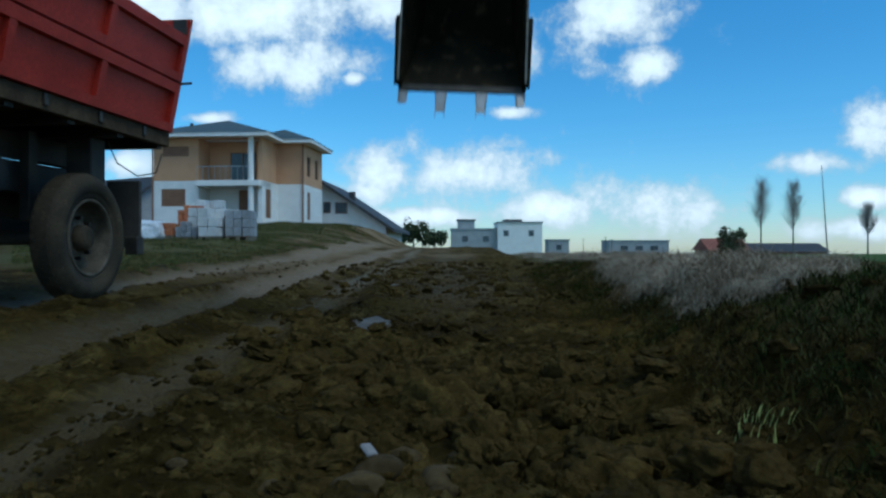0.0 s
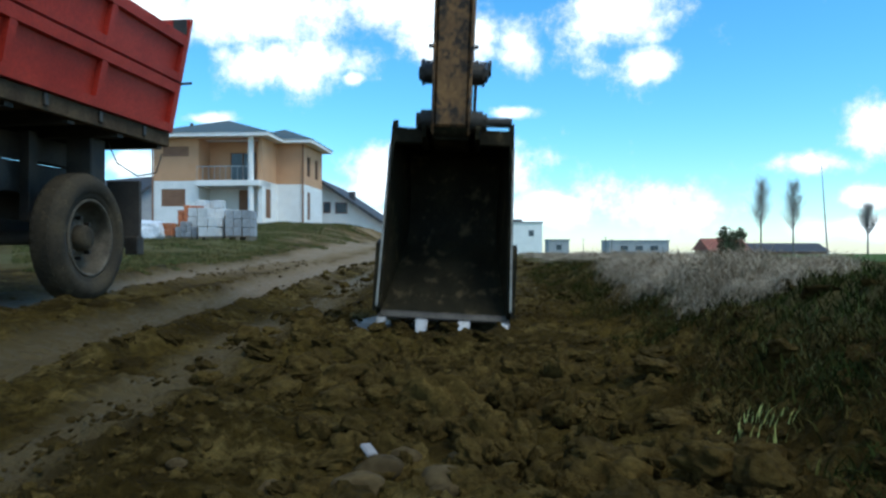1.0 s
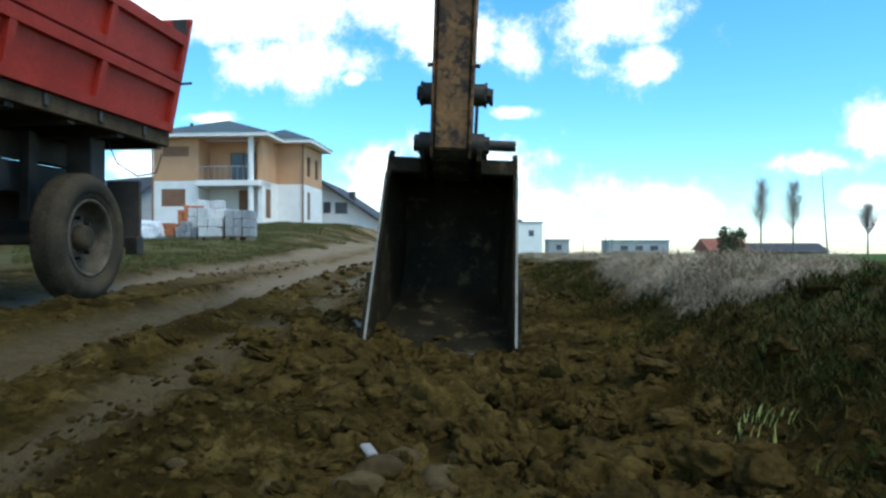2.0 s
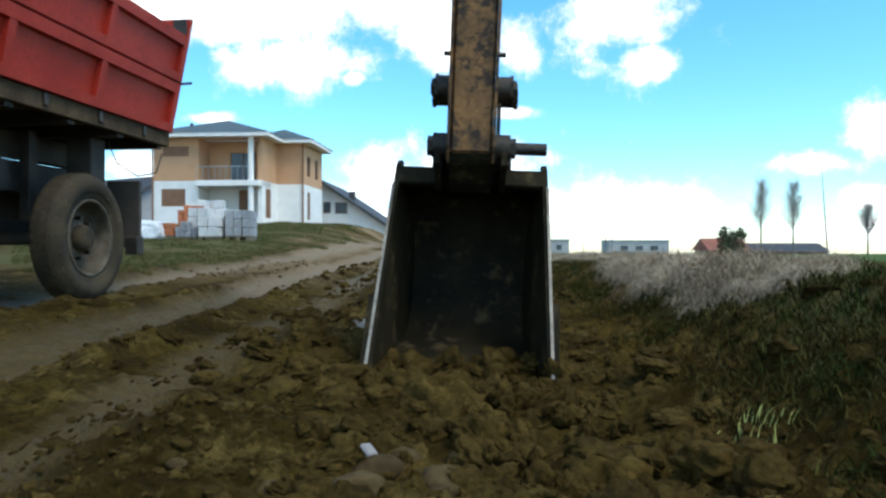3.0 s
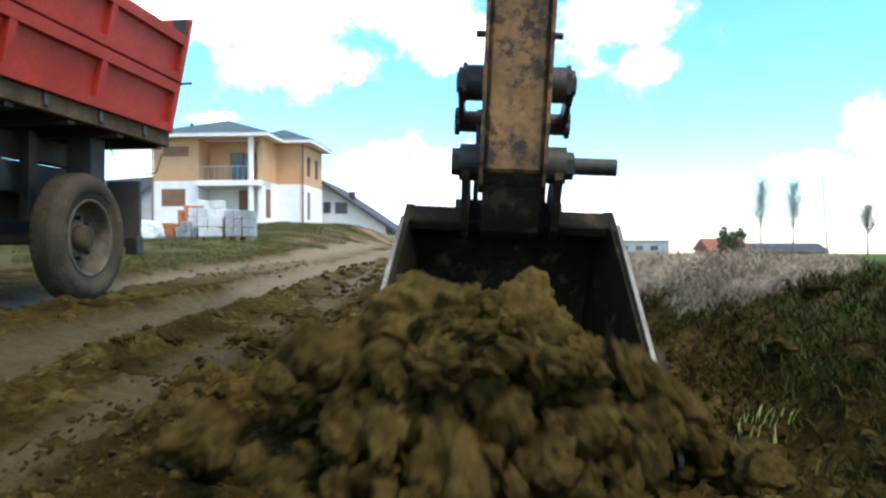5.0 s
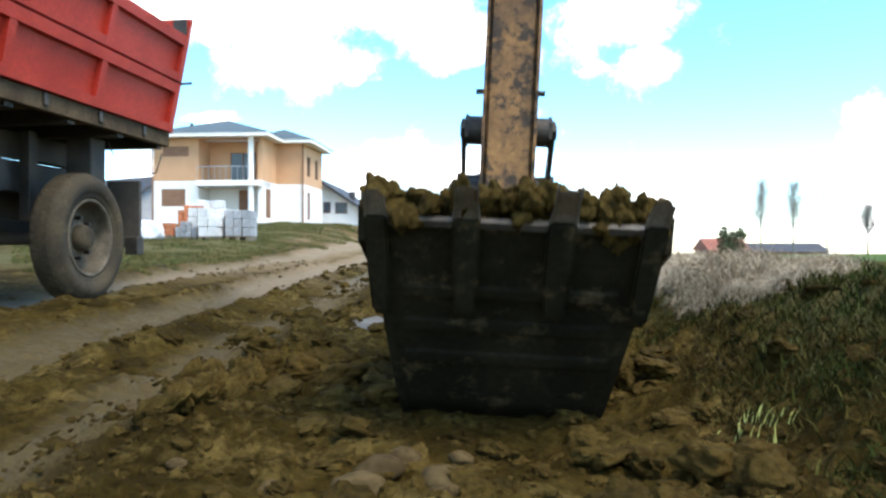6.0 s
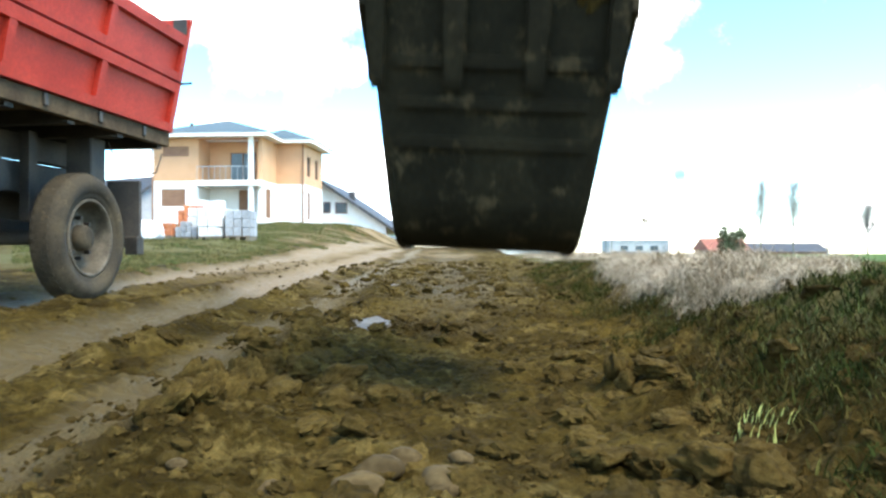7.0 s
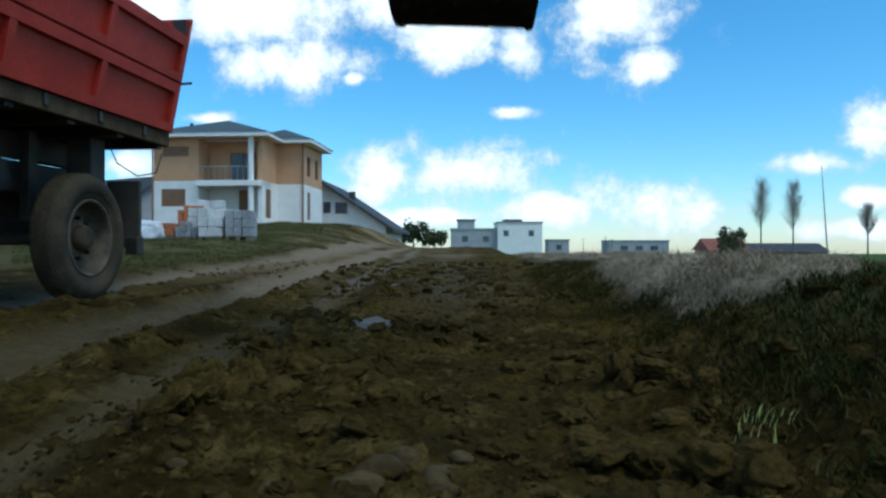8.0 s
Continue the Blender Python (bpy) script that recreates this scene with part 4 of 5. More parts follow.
for k, (x, y, s, fl) in enumerate([(-.14, 1.51, .050, .85), (0, 1.41, .056, .8), (-.165, 1.37, .05, .85), (-.09, 1.63, .04, .9), (-.37, 1.48, .026, .9),
                                   (.04, 1.60, .030, .9), (.0, 1.36, .03, .8), (-.56, 1.46, .022, .8)]):
    lay(STONE_MESHES[k % 4], "stone", x, y, s, k * 1.7, "rounded muddy field stone half sunk in clay", "stone", "stones in the clay", .3, fl)
for k, (x, y, s, fl) in enumerate([(-.31, 2.08, .065, .7), (-.51, 2.13, .075, .6), (-.52, 2.58, .07, .8), (-.82, 2.41, .05, 1.0), (-.22, 1.75, .055, .7), (.65, 1.92, .07, .5),
                                   (.36, 1.62, .06, .7), (-.93, 3.3, .07, .8), (-.72, 3.7, .09, .7), (-.62, 3.2, .08, .9), (-.95, 4.2, .08, .7), (.56, 1.45, .075, .8), (.72, 1.6, .06, .9),
                                   (-.75, 2.9, .07, .8), (-.35, 2.35, .08, .7), (-.2, 2.2, .06, .8), (.6, 1.3, .06, .8), (.70, 2.3, .07, .6), (.45, 1.32, .05, .8), (-.6, 1.75, .045, .7)]):
    lay(CLOD_MESHES[k % 7], "clod", x, y, s, k * 2.1, "broken lump of brown clay", "clod", "large clods", .2, fl, .3 * math.sin(k * 5.0))


def puddle(x, y, rx, ry):
    bm = bmesh.new()
    z = float(ground_height(x, y)) + .016
    ring = [bm.verts.new((rx * (1 + .25 * math.sin(3 * a) + .15 * math.sin(5 * a + 1)) * math.cos(a), ry * (1 + .2 * math.cos(4 * a)) * math.sin(a), 0)) for a in [i * math.pi / 12 for i in range(24)]]
    low = [bm.verts.new((v.co.x * 1.1, v.co.y * 1.1, -.04)) for v in ring]
    bm.faces.new(ring)
    for i in range(24):
        bm.faces.new((ring[i], low[i], low[(i + 1) % 24], ring[(i + 1) % 24]))
    bmesh.ops.recalc_face_normals(bm, faces=bm.faces)
    ob = part("puddle", bm, M_WATER)
    ob.matrix_basis = pose(x, y, z)
    tagged(ob, "small puddle of muddy water in the ruts", "puddle", "puddles")


M_WATER = mat("muddy_water", (.09, .070, .045), (.07, .053, .032), .6, 3, bump=.25, depth=.01, spec=.2)
for p in PUDDLES:
    puddle(*p)


# ---------------------------------------------------------------- grass
def blades(name, roots, material, label, category, seed, segs=2):
    """Bent blades, three cornered at the tip. roots: x, y, length, width, lean, compass."""
    rnd = np.random.RandomState(seed)
    x, y, L, W, lean, az = np.array(roots).T
    n = len(x)
    z = ground_height(x, y) - .008
    da, db = np.cos(az), np.sin(az)
    pa, pb = -db, da
    tw = rnd.uniform(-1.2, 1.2, n)
    sa, sb = pa * np.cos(tw) + da * np.sin(tw), pb * np.cos(tw) + db * np.sin(tw)
    rows, faces = [], []
    hz, up, ang = np.zeros(n), np.zeros(n), lean * .25
    for k in range(segs + 1):
        ww = W * (1 - k / segs) ** .7 * .5
        px, py, pz = x + da * hz, y + db * hz, z + up
        rows.append(np.stack([px - sa * ww, py - sb * ww, pz], -1))
        if k < segs:
            rows.append(np.stack([px + sa * ww, py + sb * ww, pz], -1))
        hz, up = hz + L / segs * np.sin(ang), up + L / segs * np.cos(ang)
        ang = ang + lean / segs
    verts = np.stack(rows, 1).reshape(-1, 3)
    m = 2 * segs + 1
    o = np.arange(n) * m
    faces = []
    for k in range(segs - 1):
        faces += np.stack([o + 2 * k, o + 2 * k + 1, o + 2 * k + 3, o + 2 * k + 2], -1).tolist()
    faces += np.stack([o + m - 3, o + m - 2, o + m - 1], -1).tolist()
    return tagged(raw(name, verts.tolist(), faces, material), label, category, kind="stuff")


def grow():
    rs = np.random.RandomState(5)
    straw = []

    def edge_of(y):
        return .74 + .05 * np.maximum(0, y - 2)

    def tuft(x, y, n, spread):
        return np.repeat(x, n) + rs.normal(0, spread, len(x) * n), np.repeat(y, n) + rs.normal(0, spread, len(x) * n)

    def rows(*cols):
        return np.stack(np.broadcast_arrays(*cols), -1)
    # matted dry grass along the top of the bank
    m = 60000
    y, o = 2.9 + 22 * rs.rand(m) ** 2.4, rs.uniform(.22, 1.9, m)
    x = edge_of(y) + o
    clump = value_noise(x, y, 1.5, 41) + .5 * value_noise(x, y, 4.5, 42)
    ok = (o > .42 + .22 * step(4.0, 6.5, y) + .14 * value_noise(x, y, 2.5, 43)) & (clump > -.55) & (x < .595 * y - .05 - .03 * value_noise(x, y, 3, 44))
    x, y, o, clump = (a[ok][:17000] for a in (x, y, o, clump))
    hx, hy = tuft(x, y, 5, .05)
    c5, o5, n = np.repeat(clump, 5), np.repeat(o, 5), len(hx)
    hay = rows(hx, hy, rs.uniform(.08, .21, n) * (1 + .7 * c5), rs.uniform(.0014, .0030, n) * (1 + .13 * hy), rs.uniform(1.6, 2.9, n) * np.where(o5 > .7, 1, 1.3), rs.normal(3.6, .9, n))
    # long stalks that hang over the edge
    m = 2600
    y, o = 2.9 + 9 * rs.rand(m) ** 1.5, rs.uniform(.36, .66, m)
    x = edge_of(y) + o
    ok = (value_noise(x, y, 2.1, 45) > -.1) & (x < .59 * y - .05) & (y < 5.5)
    fx, fy = tuft(x[ok], y[ok], 4, .035)
    n = len(fx)
    hay = np.concatenate([hay, rows(fx, fy, rs.uniform(.10, .25, n), rs.uniform(.0012, .0026, n) * (1 + .1 * fy), rs.uniform(1.2, 2.9, n), rs.normal(4.3, .6, n))])
    # dark weeds down the slope
    m = 30000
    y, o = .9 + 9 * rs.rand(m) ** 1.6, rs.uniform(.0, 1.7, m)
    x = edge_of(y) + o
    ok = value_noise(x, y, 3.2, 51) > np.where(o < .15, .0, -.6)
    x, y, o = (a[ok][:17000] for a in (x, y, o))
    wx, wy = tuft(x, y, 4, .03)
    n = len(wx)
    weed = rows(wx, wy, rs.uniform(.025, .085, n) * np.where(np.repeat(o, 4) < .7, 1, .6), rs.uniform(.003, .008, n), rs.uniform(.6, 2.4, n), rs.uniform(0, 6.28, n))
    m = 9000
    y, o = .9 + 3.4 * rs.rand(m), rs.uniform(.25, 2.2, m)
    x = edge_of(y) + o
    ok = (value_noise(x, y, 2.4, 61) > -.05) & ~((x < .57 * y) & (o > .45))
    gx, gy = tuft(x[ok][:3800], y[ok][:3800], 4, .03)
    n = len(gx)
    green = rows(gx, gy, rs.uniform(.025, .06, n), rs.uniform(.003, .006, n), rs.uniform(.5, 2.2, n), rs.uniform(0, 6.28, n))
    m = 220000
    y = 8.5 + 36 * rs.rand(m) ** 1.6
    x = rs.uniform(-.62, -.08, m) * y
    c = value_noise(x, y, .6, 71) + .5 * value_noise(x, y, 2, 72)
    ok = (c > -.45 + .5 * (y < 10.5)) & (x < -3.6) & (x < (-.25 + .11 * step(13, 20, y)) * y + .05 * y * value_noise(x, y, .8, 73))
    x, y = x[ok][:90000], y[ok][:90000]
    n = len(x)
    far = 1 + .05 * np.clip(y - 9, 0, 40)
    turf = rows(x, y, rs.uniform(.030, .065, n) * far, rs.uniform(.008, .018, n) * far, rs.uniform(.4, 1.8, n), rs.uniform(0, 6.28, n))
    for _ in range(46):
        straw.append((rs.normal(.79, .045), rs.normal(1.76, .05), rs.uniform(.03, .075), rs.uniform(.003, .006), rs.uniform(.2, 1.4), rs.uniform(-1.5, 1.5)))
    blades("dry_grass", hay, M_HAY, "matted pale dry grass on top of the bank", "dry grass", 1, 4)
    blades("bank_weeds", weed, M_WEED, "dark tangled weeds on the bank", "weeds", 2, 3)
    blades("bank_grass", green, M_GRASS, "short green grass on the bank", "grass", 3, 3)
    blades("turf", turf, M_GRASS, "patchy worn turf on the slope", "grass", 4, 2)
    blades("straw_tuft", straw, M_STRAW, "small tuft of pale green shoots", "grass tuft", 5, 3)


grow()


# ---------------------------------------------------------------- building materials on the slope
def block_stack(name, x, y, rz, nx, ny, nz, size, material, label, skip=0.0, seed=0, pallet=True, group="stacks of building blocks"):
    rnd = random.Random(seed)
    base = float(ground_height(x, y)) - .04
    st = thing(name, pose(x, y, base, 0, 0, rz), label, "block stack", group)
    bx, by, bz = size
    z0 = 0.0
    if pallet:
        pl = part("pallet", boxed(-nx * bx / 2, nx * bx / 2, -ny * by / 2, ny * by / 2, .11, .14), M_PLANK, st, "grey timber pallet")
        for xx in (-nx * bx / 2 + .06, 0, nx * bx / 2 - .06):
            part("runner", boxed(xx - .05, xx + .05, -ny * by / 2, ny * by / 2, -.1, .11), M_PLANK, pl)
        z0 = .14
    me = bpy.data.meshes.new("block")
    bm = boxed(-bx / 2 + .006, bx / 2 - .006, -by / 2 + .006, by / 2 - .006, .004, bz - .004, .008)
    bm.to_mesh(me)
    bm.free()
    me.materials.append(material)
    for k in range(nz):
        for j in range(ny):
            for i in range(nx):
                if k == nz - 1 and rnd.random() < skip:
                    continue
                ob = new("block", me)
                ob.parent = st
                ob.matrix_basis = pose((i - (nx - 1) / 2) * bx + rnd.uniform(-.008, .008), (j - (ny - 1) / 2) * by + rnd.uniform(-.008, .008), z0 + k * bz, 0, 0, rnd.uniform(-1.2, 1.2))
    return st


block_stack("aerated_block_stack", -6.45, 19.4, 6, 4, 2, 3, (.25, .6, .25), M_BLOCK, "pallet of pale aerated concrete blocks on the turf", .3, 1)
block_stack("aerated_block_stack", -6.1, 18.6, -4, 2, 2, 3, (.25, .5, .25), M_BLOCK, "half-used pallet of pale blocks", .25, 2)
block_stack("aerated_block_stack", -6.9, 20.6, 3, 4, 2, 4, (.24, .5, .25), M_BLOCK, "tall pallet of pale blocks", .4, 3)
block_stack("concrete_block_stack", -5.45, 18.8, 2, 3, 2, 3, (.22, .4, .23), M_GREYB, "pallet of grey concrete blocks", .1, 4)
block_stack("concrete_block_stack", -6.9, 19.0, -3, 4, 2, 3, (.15, .3, .14), M_GREYB, "low stack of dark grey blocks", .3, 5)
block_stack("brick_stack", -7.1, 19.6, 5, 4, 2, 6, (.15, .25, .14), M_BRICK, "stack of orange hollow bricks", .45, 6)
block_stack("brick_stack", -7.4, 18.9, -8, 2, 2, 2, (.17, .25, .17), M_BRICK, "few orange hollow bricks on the turf", .2, 7)


def film_bundle():
    bm = bmesh.new()
    bmesh.ops.create_icosphere(bm, subdivisions=4, radius=1.0)
    for v in bm.verts:
        k = 1 + .16 * noise.noise(v.co * 2.0) + .09 * abs(noise.noise(v.co * 5.5)) + .05 * noise.noise(v.co * 11)
        v.co = Vector((math.copysign(abs(v.co.x) ** .6, v.co.x) * .47 * k, math.copysign(abs(v.co.y) ** .6, v.co.y) * .4 * k, max(-.7, math.copysign(abs(v.co.z) ** .7, v.co.z) * k) * .30))
    ob = part("plastic_sack", bm, M_FILM, None, smooth=True)
    ob.matrix_basis = pose(-7.95, 18.8, float(ground_height(-7.95, 18.8)) + .2, 0, 0, 8)
    tagged(ob, "bundle wrapped in crumpled pale plastic film", "wrapped bundle")


film_bundle()


# ---------------------------------------------------------------- distance
def leafy(name, x, y, z, w, h, label, seed, n=1500, size=.22, trunk=.25):
    rs = np.random.RandomState(seed)
    t = thing(name, pose(x, y, z), label, "tree")
    bm = rod(bmesh.new(), (0, 0, -.5), (0, 0, h * .6), .16, 8, .06)
    for k in range(7):
        a = k * 2.4
        rod(bm, (0, 0, h * (.15 + .06 * k)), (math.cos(a) * w * .33, math.sin(a) * w * .33, h * (.4 + .06 * k)), .05, 6, .02)
    part("trunk", bm, M_BARK, t)
    lobes = [(rs.uniform(-.36, .36) * w, rs.uniform(-.3, .3) * w, h * rs.uniform(trunk + .12, .82), w * rs.uniform(.11, .20)) for _ in range(32)]
    vs, fs = [], []
    for i in range(n):
        cx, cy, cz, r = lobes[rs.randint(len(lobes))]
        d = rs.normal(size=3)
        d /= np.linalg.norm(d)
        c = np.array([cx, cy, cz]) + d * r * rs.uniform(.5, 1.1)
        c[2] = max(c[2], .1)
        e1, e2 = rs.normal(size=3), rs.normal(size=3)
        e1, e2 = e1 / np.linalg.norm(e1) * size * rs.uniform(.6, 1.3), e2 / np.linalg.norm(e2) * size * rs.uniform(.4, .9)
        k = len(vs)
        vs += [(c - e1).tolist(), (c + e2).tolist(), (c + e1).tolist(), (c - e2).tolist()]
        fs.append((k, k + 1, k + 2, k + 3))
    raw("crown", vs, fs, M_LEAF, t)
    return t


def poplar(x, y, z, h, seed, spread=.24):
    """A bare slender tree: trunk and many steep fine branches."""
    rnd = random.Random(seed)
    t = thing("bare_poplar", pose(x, y, z), "slender bare poplar on the horizon", "tree", "bare trees on the horizon")
    part("trunk", rod(bmesh.new(), (0, 0, -1), (0, 0, h), .16, 7, .03), M_BARK, t)
    bm = bmesh.new()
    for k in range(190):
        f = rnd.random() ** .8
        z0 = h * (.34 + .62 * f)
        a, ln = rnd.uniform(0, 6.28), h * spread * rnd.uniform(.4, 1.05) * (.85 - .45 * f)
        p = Vector((0, 0, z0))
        q = p + Vector((math.cos(a) * ln * .5, math.sin(a) * ln * .5, ln * .75))
        rod(bm, p, q, .024, 4, .010)
        for _ in range(4):
            s = p.lerp(q, rnd.uniform(.3, 1))
            rod(bm, s, s + Vector((rnd.uniform(-.5, .5), rnd.uniform(-.5, .5), rnd.uniform(.3, 1.0))) * ln * .55, .014, 3, .007)
    part("twig_crown", bm, M_TWIG, t)


def flat_building(name, x, y, z, w, dep, h, material, label, windows, rz=0):
    b = thing(name, pose(x, y, z, 0, 0, rz), label, "building")
    part("wall", boxed(-w / 2, w / 2, 0, dep, -2, h), material, b)
    part("roof", boxed(-w / 2 - .15, w / 2 + .15, -.15, dep + .15, h, h + .25), M_GREYW, b)
    for wx, wz, ww, wh in windows:
        o = part("window", boxed(wx - ww / 2, wx + ww / 2, -.06, .02, wz, wz + wh), M_GLASS, b)
        part("window_frame", boxed(wx - ww / 2 - .08, wx + ww / 2 + .08, -.04, .01, wz - .08, wz + wh + .08), M_GREYW, o)
    return b


grey = flat_building("grey_block_house", 5.4, 120, -.4, 8.0, 8, 4.3, M_GREYW, "grey flat-roofed house beyond the rise", ((-1.6, 2.2, 1.0, 1.0), (2.0, 2.2, 1.0, 1.0)))
part("roof_room", boxed(-2.8, .1, .6, 5, 4.5, 5.9), M_GREYW, grey)
part("roof_slab", boxed(-3.0, .3, .4, 5.2, 5.9, 6.1), M_ROOFD, grey)
wht = flat_building("white_block_house", 13.2, 119, -.4, 7.6, 9, 5.4, M_WHITE, "white flat-roofed house beyond the rise", ((-2.4, 3.2, .8, .9), (1.9, 3.2, .8, .9)))
part("roof_box", boxed(-2.6, .6, 2, 5, 5.6, 6.1), M_ROOFD, wht)
flat_building("low_shed", 39.5, 140, -.6, 12, 7, 2.7, M_GREYW, "low grey shed at the edge of the field", ((-3, .9, 1.5, .9), (0, .9, 1.5, .9), (3, .9, 1.5, .9)))
flat_building("small_shed", 22.5, 135, -.6, 4, 5, 2.8, M_GREYW, "small grey hut on the horizon", ((0, 1, 1, 1),))


def long_barn(name, x, y, z, w, dep, wall_h, rise, roof_m, label):
    b = thing(name, pose(x, y, z), label, "building")
    part("wall", boxed(-w / 2, w / 2, 0, dep, -2, wall_h), M_SHUT, b)
    bm = bmesh.new()
    o = [(-.5, wall_h - .1), (dep / 2, wall_h + rise), (dep + .5, wall_h - .1), (dep / 2, wall_h - .12)]
    prism(bm, o, -w / 2 - .5, w / 2 + .5)
    part("roof", bm, roof_m, b)
    return b


long_barn("barn", 53.5, 130, -.6, 7.0, 8, 1.0, 2.2, M_REDT, "barn with a red tiled roof by a tree")
long_barn("long_barn", 65.2, 132, -.6, 15.5, 8, .7, 1.6, M_ROOFD, "long low barn with a dark roof")
leafy("round_tree", 50.6, 122, -.5, 5.4, 5.6, "round dull green tree beside the barn", 1, 3000, .2, .1)
leafy("bush", -3.9, 92, .3, 4.2, 4.3, "dull green bush behind the rise", 2)
leafy("bush", -1.2, 95, .2, 4.0, 3.2, "dull green bush behind the rise", 3)
leafy("bush", -5.4, 96, .4, 2.6, 3.4, "dull green bush behind the rise", 4, 700)
for x, y, h, s in ((50.3, 110, 11.2, 1), (55.4, 110, 11.0, 2), (67.2, 110, 7.6, 3)):
    poplar(x, y, -.4, h, s, .44 if h > 9 else .56)
for x, y, h in ((24.2, 120, 2.9), (27.6, 118, 3.1), (29.6, 122, 2.8)):
    p = thing("post", pose(x, y, -.5), "thin dark post in the field", "post", "posts in the field")
    part("shaft", rod(bmesh.new(), (0, 0, -.4), (0, 0, h), .06, 8, .04), M_BARK, p)
    part("cap", rod(bmesh.new(), (-.25, 0, h - .1), (.25, 0, h - .1), .03, 6), M_BARK, p)
mast = thing("mast", pose(41.5, 75, -.2, 0, -4, 0), "tall thin leaning mast in the field", "mast")
part("shaft", rod(bmesh.new(), (0, 0, -.5), (0, 0, 9.8), .09, 8, .03), M_BARK, mast)
part("foot", rod(bmesh.new(), (0, 0, -.5), (0, 0, .3), .2, 8), M_GREYB, mast)


# ---------------------------------------------------------------- earth that the bucket drags
HEAP_X = -.06


def heap_size(t):
    return float(np.interp(t, [2.4, 3.0, 3.5, 4.0, 4.5, 4.8], [.12, .30, .56, .90, 1.0, 1.0]))


def lip_at(t):
    return bucket_world(t) @ Vector((0, 0, -1.03))


def make_dug_earth():
    rnd = random.Random(77)
    out = []
    for k in range(290):
        big = k < 11
        core = k < 5
        size = rnd.uniform(.085, .12) if big else (rnd.uniform(.045, .07) if k < 80 else rnd.uniform(.016, .042))
        x0, y0 = rnd.uniform(-.36, .70), rnd.uniform(1.38, 3.25)
        if big:
            x0, y0 = rnd.uniform(-.15, .55), rnd.uniform(1.5, 2.8)
        if core:
            size, x0, y0 = (.14, .17, .16, .13, .14)[k], (-.12, .18, .42, .30, .05)[k], (2.6, 2.8, 2.5, 2.9, 2.35)[k]
        me = CORE_MESHES[k % 2] if core else CLOD_MESHES[k % 7]
        ob = new("dug_clod", me)
        ob.scale = (size * rnd.uniform(.9, 1.3), size * rnd.uniform(.9, 1.2), size * rnd.uniform(.75, 1.0))
        tagged(ob, "lump of damp brown clay torn loose by the bucket", "clod", "clods dug by the bucket")
        hump = .05 * math.exp(-((x0 - .15) / .35) ** 2 - ((y0 - 2.0) / .7) ** 2)
        rest = Vector((x0, y0, float(ground_height(x0, y0)) + (-.16 if core else hump - size * .5)))
        # place in the heap before the mouth
        r, a = math.sqrt(rnd.random()), rnd.uniform(0, 6.283)
        hx, hy = r * math.cos(a), r * math.sin(a)
        lift = (1 - r ** 1.4) * rnd.uniform(.72, 1.0)
        if rnd.random() < .42:                      # the foot of the heap
            lift *= rnd.uniform(.0, .5)
            hy = -abs(hy)
        slot = (hx * .66, hy * .36, lift)
        if core:
            slot = ((-.33, -.06, .16, .38, -.05)[k], (.12, .10, .10, .12, .02)[k], (.40, .66, .56, .22, .30)[k])
        # place in the filled bucket
        load = Vector((rnd.uniform(-.29, .29), rnd.uniform(-.03, .12), rnd.uniform(-.90 if size < .045 else -.72, -.22)))
        edge = rnd.random() < .55 and size < .045
        if edge:
            load = Vector((rnd.uniform(-.35, .35), rnd.uniform(-.05, .01), rnd.uniform(-1.07, -.86)))
        if core:
            load = Vector(((-.13, .13, 0, .12, -.12)[k], (.22, .22, .20, .13, .13)[k], (-.34, -.34, -.50, -.62, -.62)[k]))
        elif big:
            load = Vector((rnd.uniform(-.2, .2), rnd.uniform(.14, .27), rnd.uniform(-.62, -.3)))
        room = 1.5 if core else (.55 if edge and size < .045 else 1.35)
        load.y = min(load.y, ((max(load.z, -1.0) + 1.03) * .77 - size * room) / .636)
        lim = .365 - size * .3 if edge and size < .06 else .31 - size * 1.2
        load.x = max(-lim, min(lim, load.x))
        if 90 <= k < 175:                           # a row of lumps along the lip
            load = Vector((rnd.uniform(-.345, .345), rnd.uniform(-.085, -.02), rnd.uniform(-1.045, -.90)))
        stays = (not big) and not 90 <= k < 175 and (hx < -.45 or hx > .8) and size < .085
        spin = Euler((rnd.uniform(0, 6), rnd.uniform(0, 6), rnd.uniform(0, 6))).to_quaternion()
        roll = rnd.uniform(-1.3, .2)
        out.append((ob, rest, slot, load, stays, spin, roll, rnd.uniform(-.12, .12)))
    return out


DUG = make_dug_earth()


def make_fragment():
    bm = boxed(-.014, .014, -.022, .022, -.006, .006, .004)
    ob = part("pale_shard", bm, M_TWIG)
    return tagged(ob, "small pale shard of broken block among the clods", "shard")


SHARD = make_fragment()


def make_falling():
    rnd = random.Random(5)
    out = []
    for k in range(30):
        ob = new("falling_clod", CLOD_MESHES[k % 7])
        size = rnd.uniform(.010, .024) if k % 8 != 4 else rnd.uniform(.034, .045)
        ob.scale = (size * 1.2, size, size * .9)
        tagged(ob, "crumb of clay that drops from the bucket", "clod", "falling crumbs")
        out.append((ob, Vector((rnd.uniform(.335, .365), rnd.uniform(-.08, -.045), rnd.uniform(-.95, -.55))), rnd.uniform(6.22, 6.78) if k % 4 else rnd.uniform(6.85, 7.25), size, rnd.uniform(0, 3)))
    return out


FALLING = make_falling()


def ease(a, b, t):
    k = min(1.0, max(0.0, (t - a) / (b - a)))
    return k * k * (3 - 2 * k)


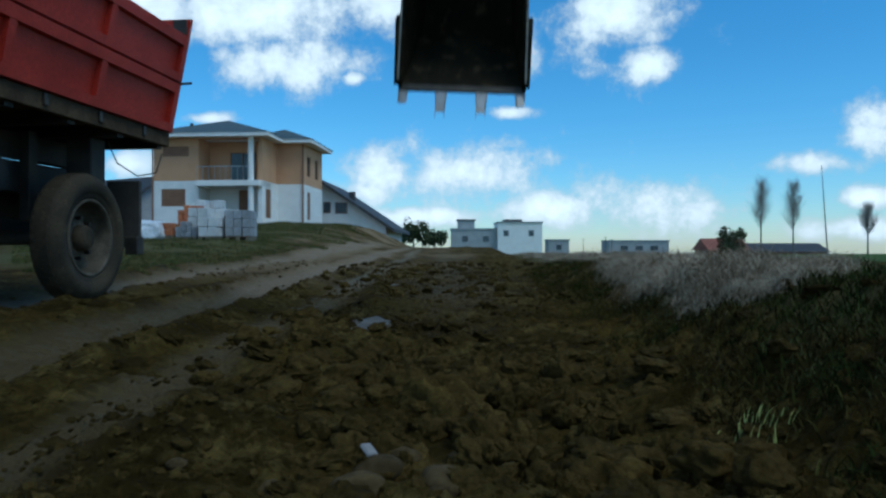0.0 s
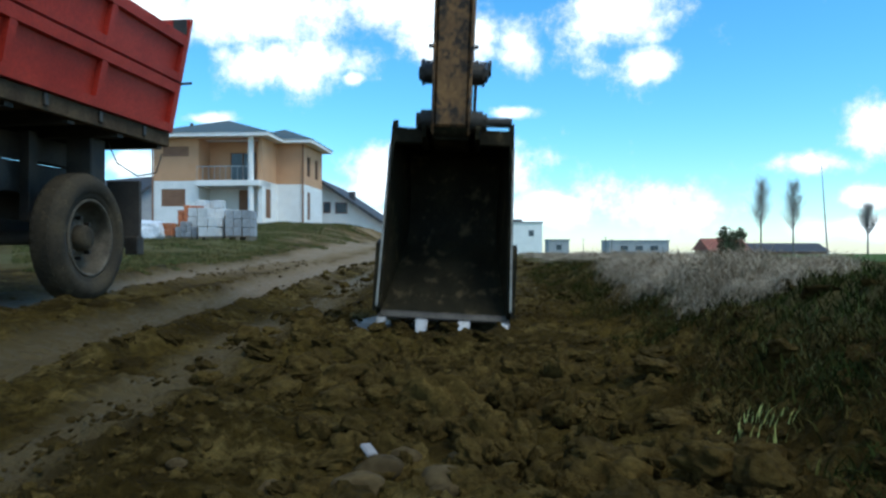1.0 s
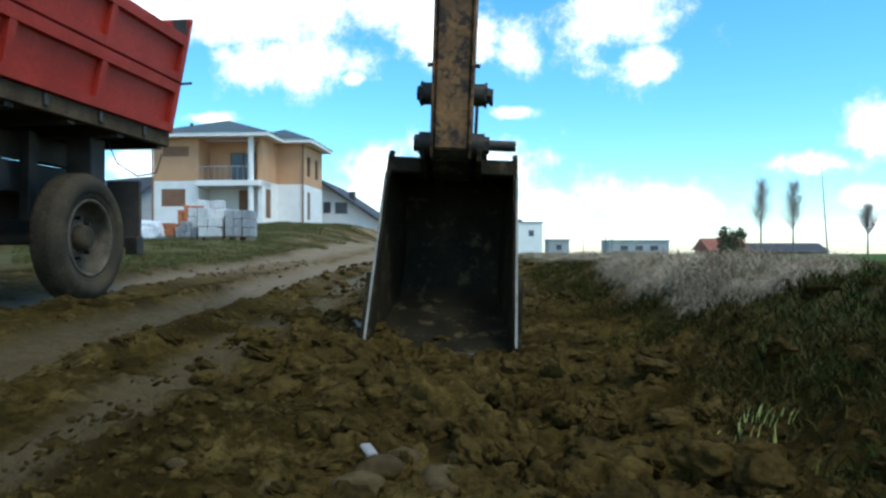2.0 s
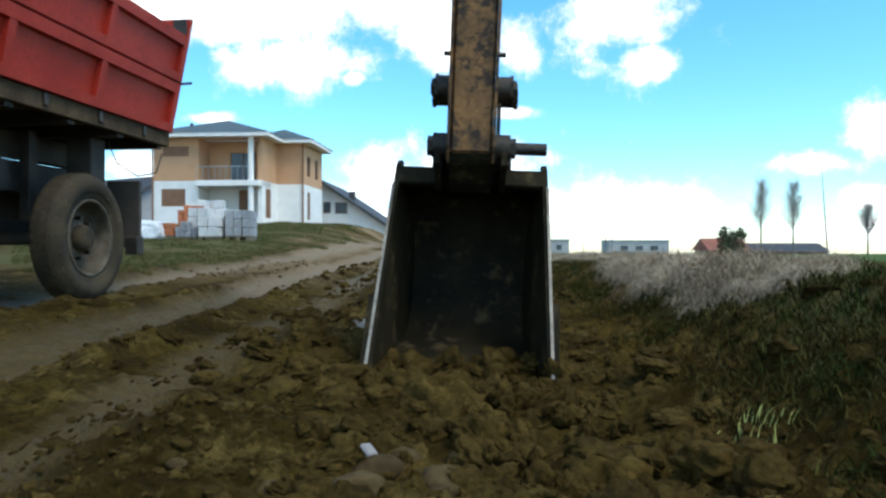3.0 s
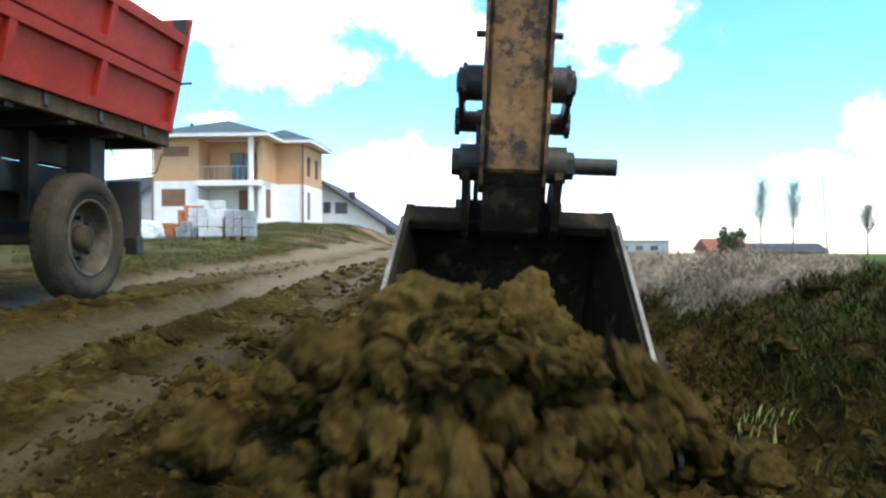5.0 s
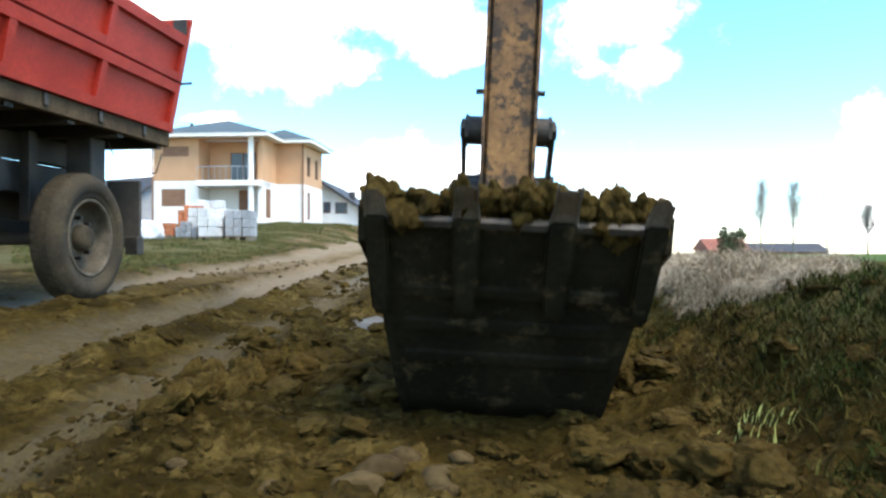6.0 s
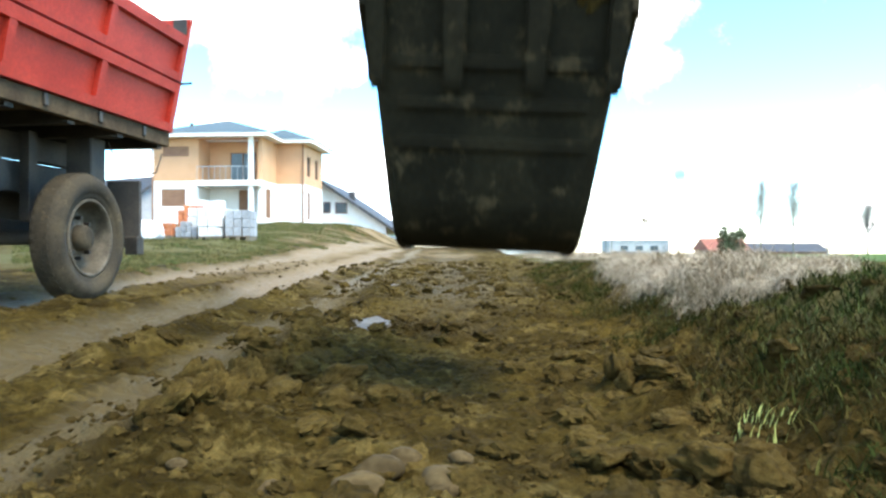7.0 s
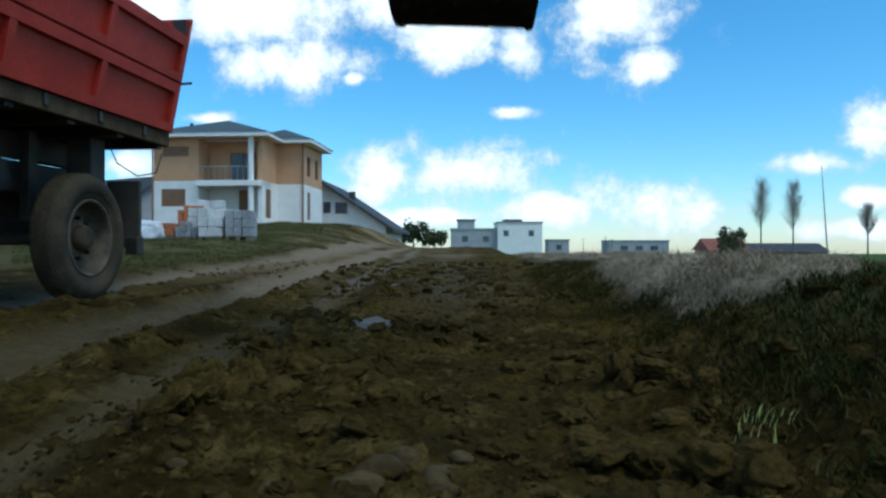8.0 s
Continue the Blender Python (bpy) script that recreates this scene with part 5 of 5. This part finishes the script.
def key_earth():
    times = [0.0, 1.5, 2.4, 2.6, 2.8] + [round(3.0 + .15 * i, 2) for i in range(12)] + [4.8, 5.0, 5.2, 5.5] + [r[0] for r in ARM if r[0] > 5.5]
    reach = [(t, lip_at(t).y) for t in np.arange(2.2, 4.8, .05)]
    for ob, rest, slot, load, stays, spin, roll, late in DUG:
        touch = next((float(t) for t, y in reach if y + .02 < rest.y - .30), 4.35)
        touch = min(4.3, max(2.4, touch + late))
        leave = 4.75 + .12 * abs(late) / .12
        rows = []
        for t in times:
            lip = lip_at(min(t, 4.75))
            s = heap_size(t)
            fx = slot[0] * (.55 + .45 * s)
            hp = Vector((HEAP_X + fx + (lip.x - HEAP_X) * .3, lip.y + .04 + slot[1] * (.6 + .4 * s) - .10 * s, .07 + .36 * s * slot[2]))
            a = ease(touch, touch + .55, t)
            p = rest.lerp(hp, a)
            q = spin.copy()
            q.rotate(Euler((roll * a, 0, 0)))
            if stays:
                if t > 4.3:
                    side = -1 if slot[0] < 0 else 1
                    end = Vector((HEAP_X + side * (.38 + abs(slot[0]) * .5), rest.y * .45 + 1.05, 0))
                    end.z = float(ground_height(end.x, end.y)) + .025
                    p = p.lerp(end, ease(4.3, 5.2, t))
            elif t > leave:
                bw = bucket_world(t)
                carried = bw @ load
                p = p.lerp(carried, ease(leave, 5.5, t))
                if t < 5.5:
                    p.z += .10 * math.sin(math.pi * ease(leave, 5.5, t))
                q.rotate(Euler((-radians(arm_row(t)[4] - 40) * ease(leave, 5.5, t), 0, 0)))
            rows.append((t, Matrix.LocRotScale(p, q, None)))
        walk(ob, rows)
    # the shard rides on the front of the heap
    rows = []
    for t in times:
        a, b = ease(4.05, 4.5, t), ease(4.75, 5.5, t)
        p = Vector((-.165, 1.55, float(ground_height(-.165, 1.55)) + .045)).lerp(Vector((-.155, 1.42, .17)), a)
        p = p.lerp(bucket_world(t) @ Vector((-.1, .2, -.6)), b)
        rows.append((t, Matrix.LocRotScale(p, Euler((.35 + 1.0 * a, .1, .6 - .5 * a)), None)))
    walk(SHARD, rows)
    for ob, at, t0, size, w in FALLING:
        bed = Vector((.1 + (at.x - .35) * 8, 1.75 + (at.z + .75) * .9, 0))
        bed.z = float(ground_height(bed.x, bed.y)) + size * .4
        rows = []
        for t in [0.0, 3.9, 4.2, 4.7, 5.0, 5.2, 5.5] + [r[0] for r in ARM if 5.5 < r[0] < t0]:
            # swept up with the heap, then left lying on the rim
            p = bed.lerp(Vector((bed.x, 1.55, .30)), ease(3.9, 4.7, t)).lerp(bucket_world(t) @ at, ease(4.7, 5.5, t))
            rows.append((t, Matrix.LocRotScale(p, bucket_world(t).to_quaternion() if t > 5.4 else Euler((0, 0, w)).to_quaternion(), None)))
        start = bucket_world(t0) @ at
        floor = float(ground_height(start.x + .2, start.y)) + size * .4
        fall = math.sqrt(2 * (start.z - floor) / 9.81)
        for i in range(6):
            dt = fall * i / 5
            rows.append((t0 + dt, Matrix.LocRotScale((start.x + .55 * dt, start.y, start.z - 4.905 * dt * dt), Euler((w * dt, w * 2 * dt, 0)), None)))
        rows.append((8.0, rows[-1][1]))
        walk(ob, rows)


# ---------------------------------------------------------------- what moves
def key_arm():
    walk(ARM_OB, [(r[0], arm_pose(r)) for r in ARM])
    walk(BUCKET, [(r[0], bucket_in_arm(r)) for r in ARM])
    rocker, link, ram = [], [], []
    py, pz, la, lb = .03, .28, .25, .30
    for r in ARM:
        k = bucket_in_arm(r) @ Vector((0, .20, .06))
        ky, kz = k.y - py, k.z - pz
        d = min(math.hypot(ky, kz), la + lb - .002)
        base = math.atan2(kz, ky)
        ang = math.acos(max(-1, min(1, (la * la + d * d - lb * lb) / (2 * la * d))))
        jy, jz = py + la * math.cos(base + ang), pz + la * math.sin(base + ang)
        rocker.append((r[0], pose(0, py, pz, math.degrees(math.atan2(jz - pz, jy - py)) - 90)))
        link.append((r[0], pose(0, k.y, k.z, math.degrees(math.atan2(jz - k.z, jy - k.y)) - 90)))
        ram.append((r[0], pose(0, jy, jz, math.degrees(math.atan2(2.2 - jz, .42 - jy)) - 90)))
    walk(ROCKER, rocker)
    walk(LINK, link)
    walk(RAM, ram)


def motions():
    key_arm()
    key_earth()


motions()
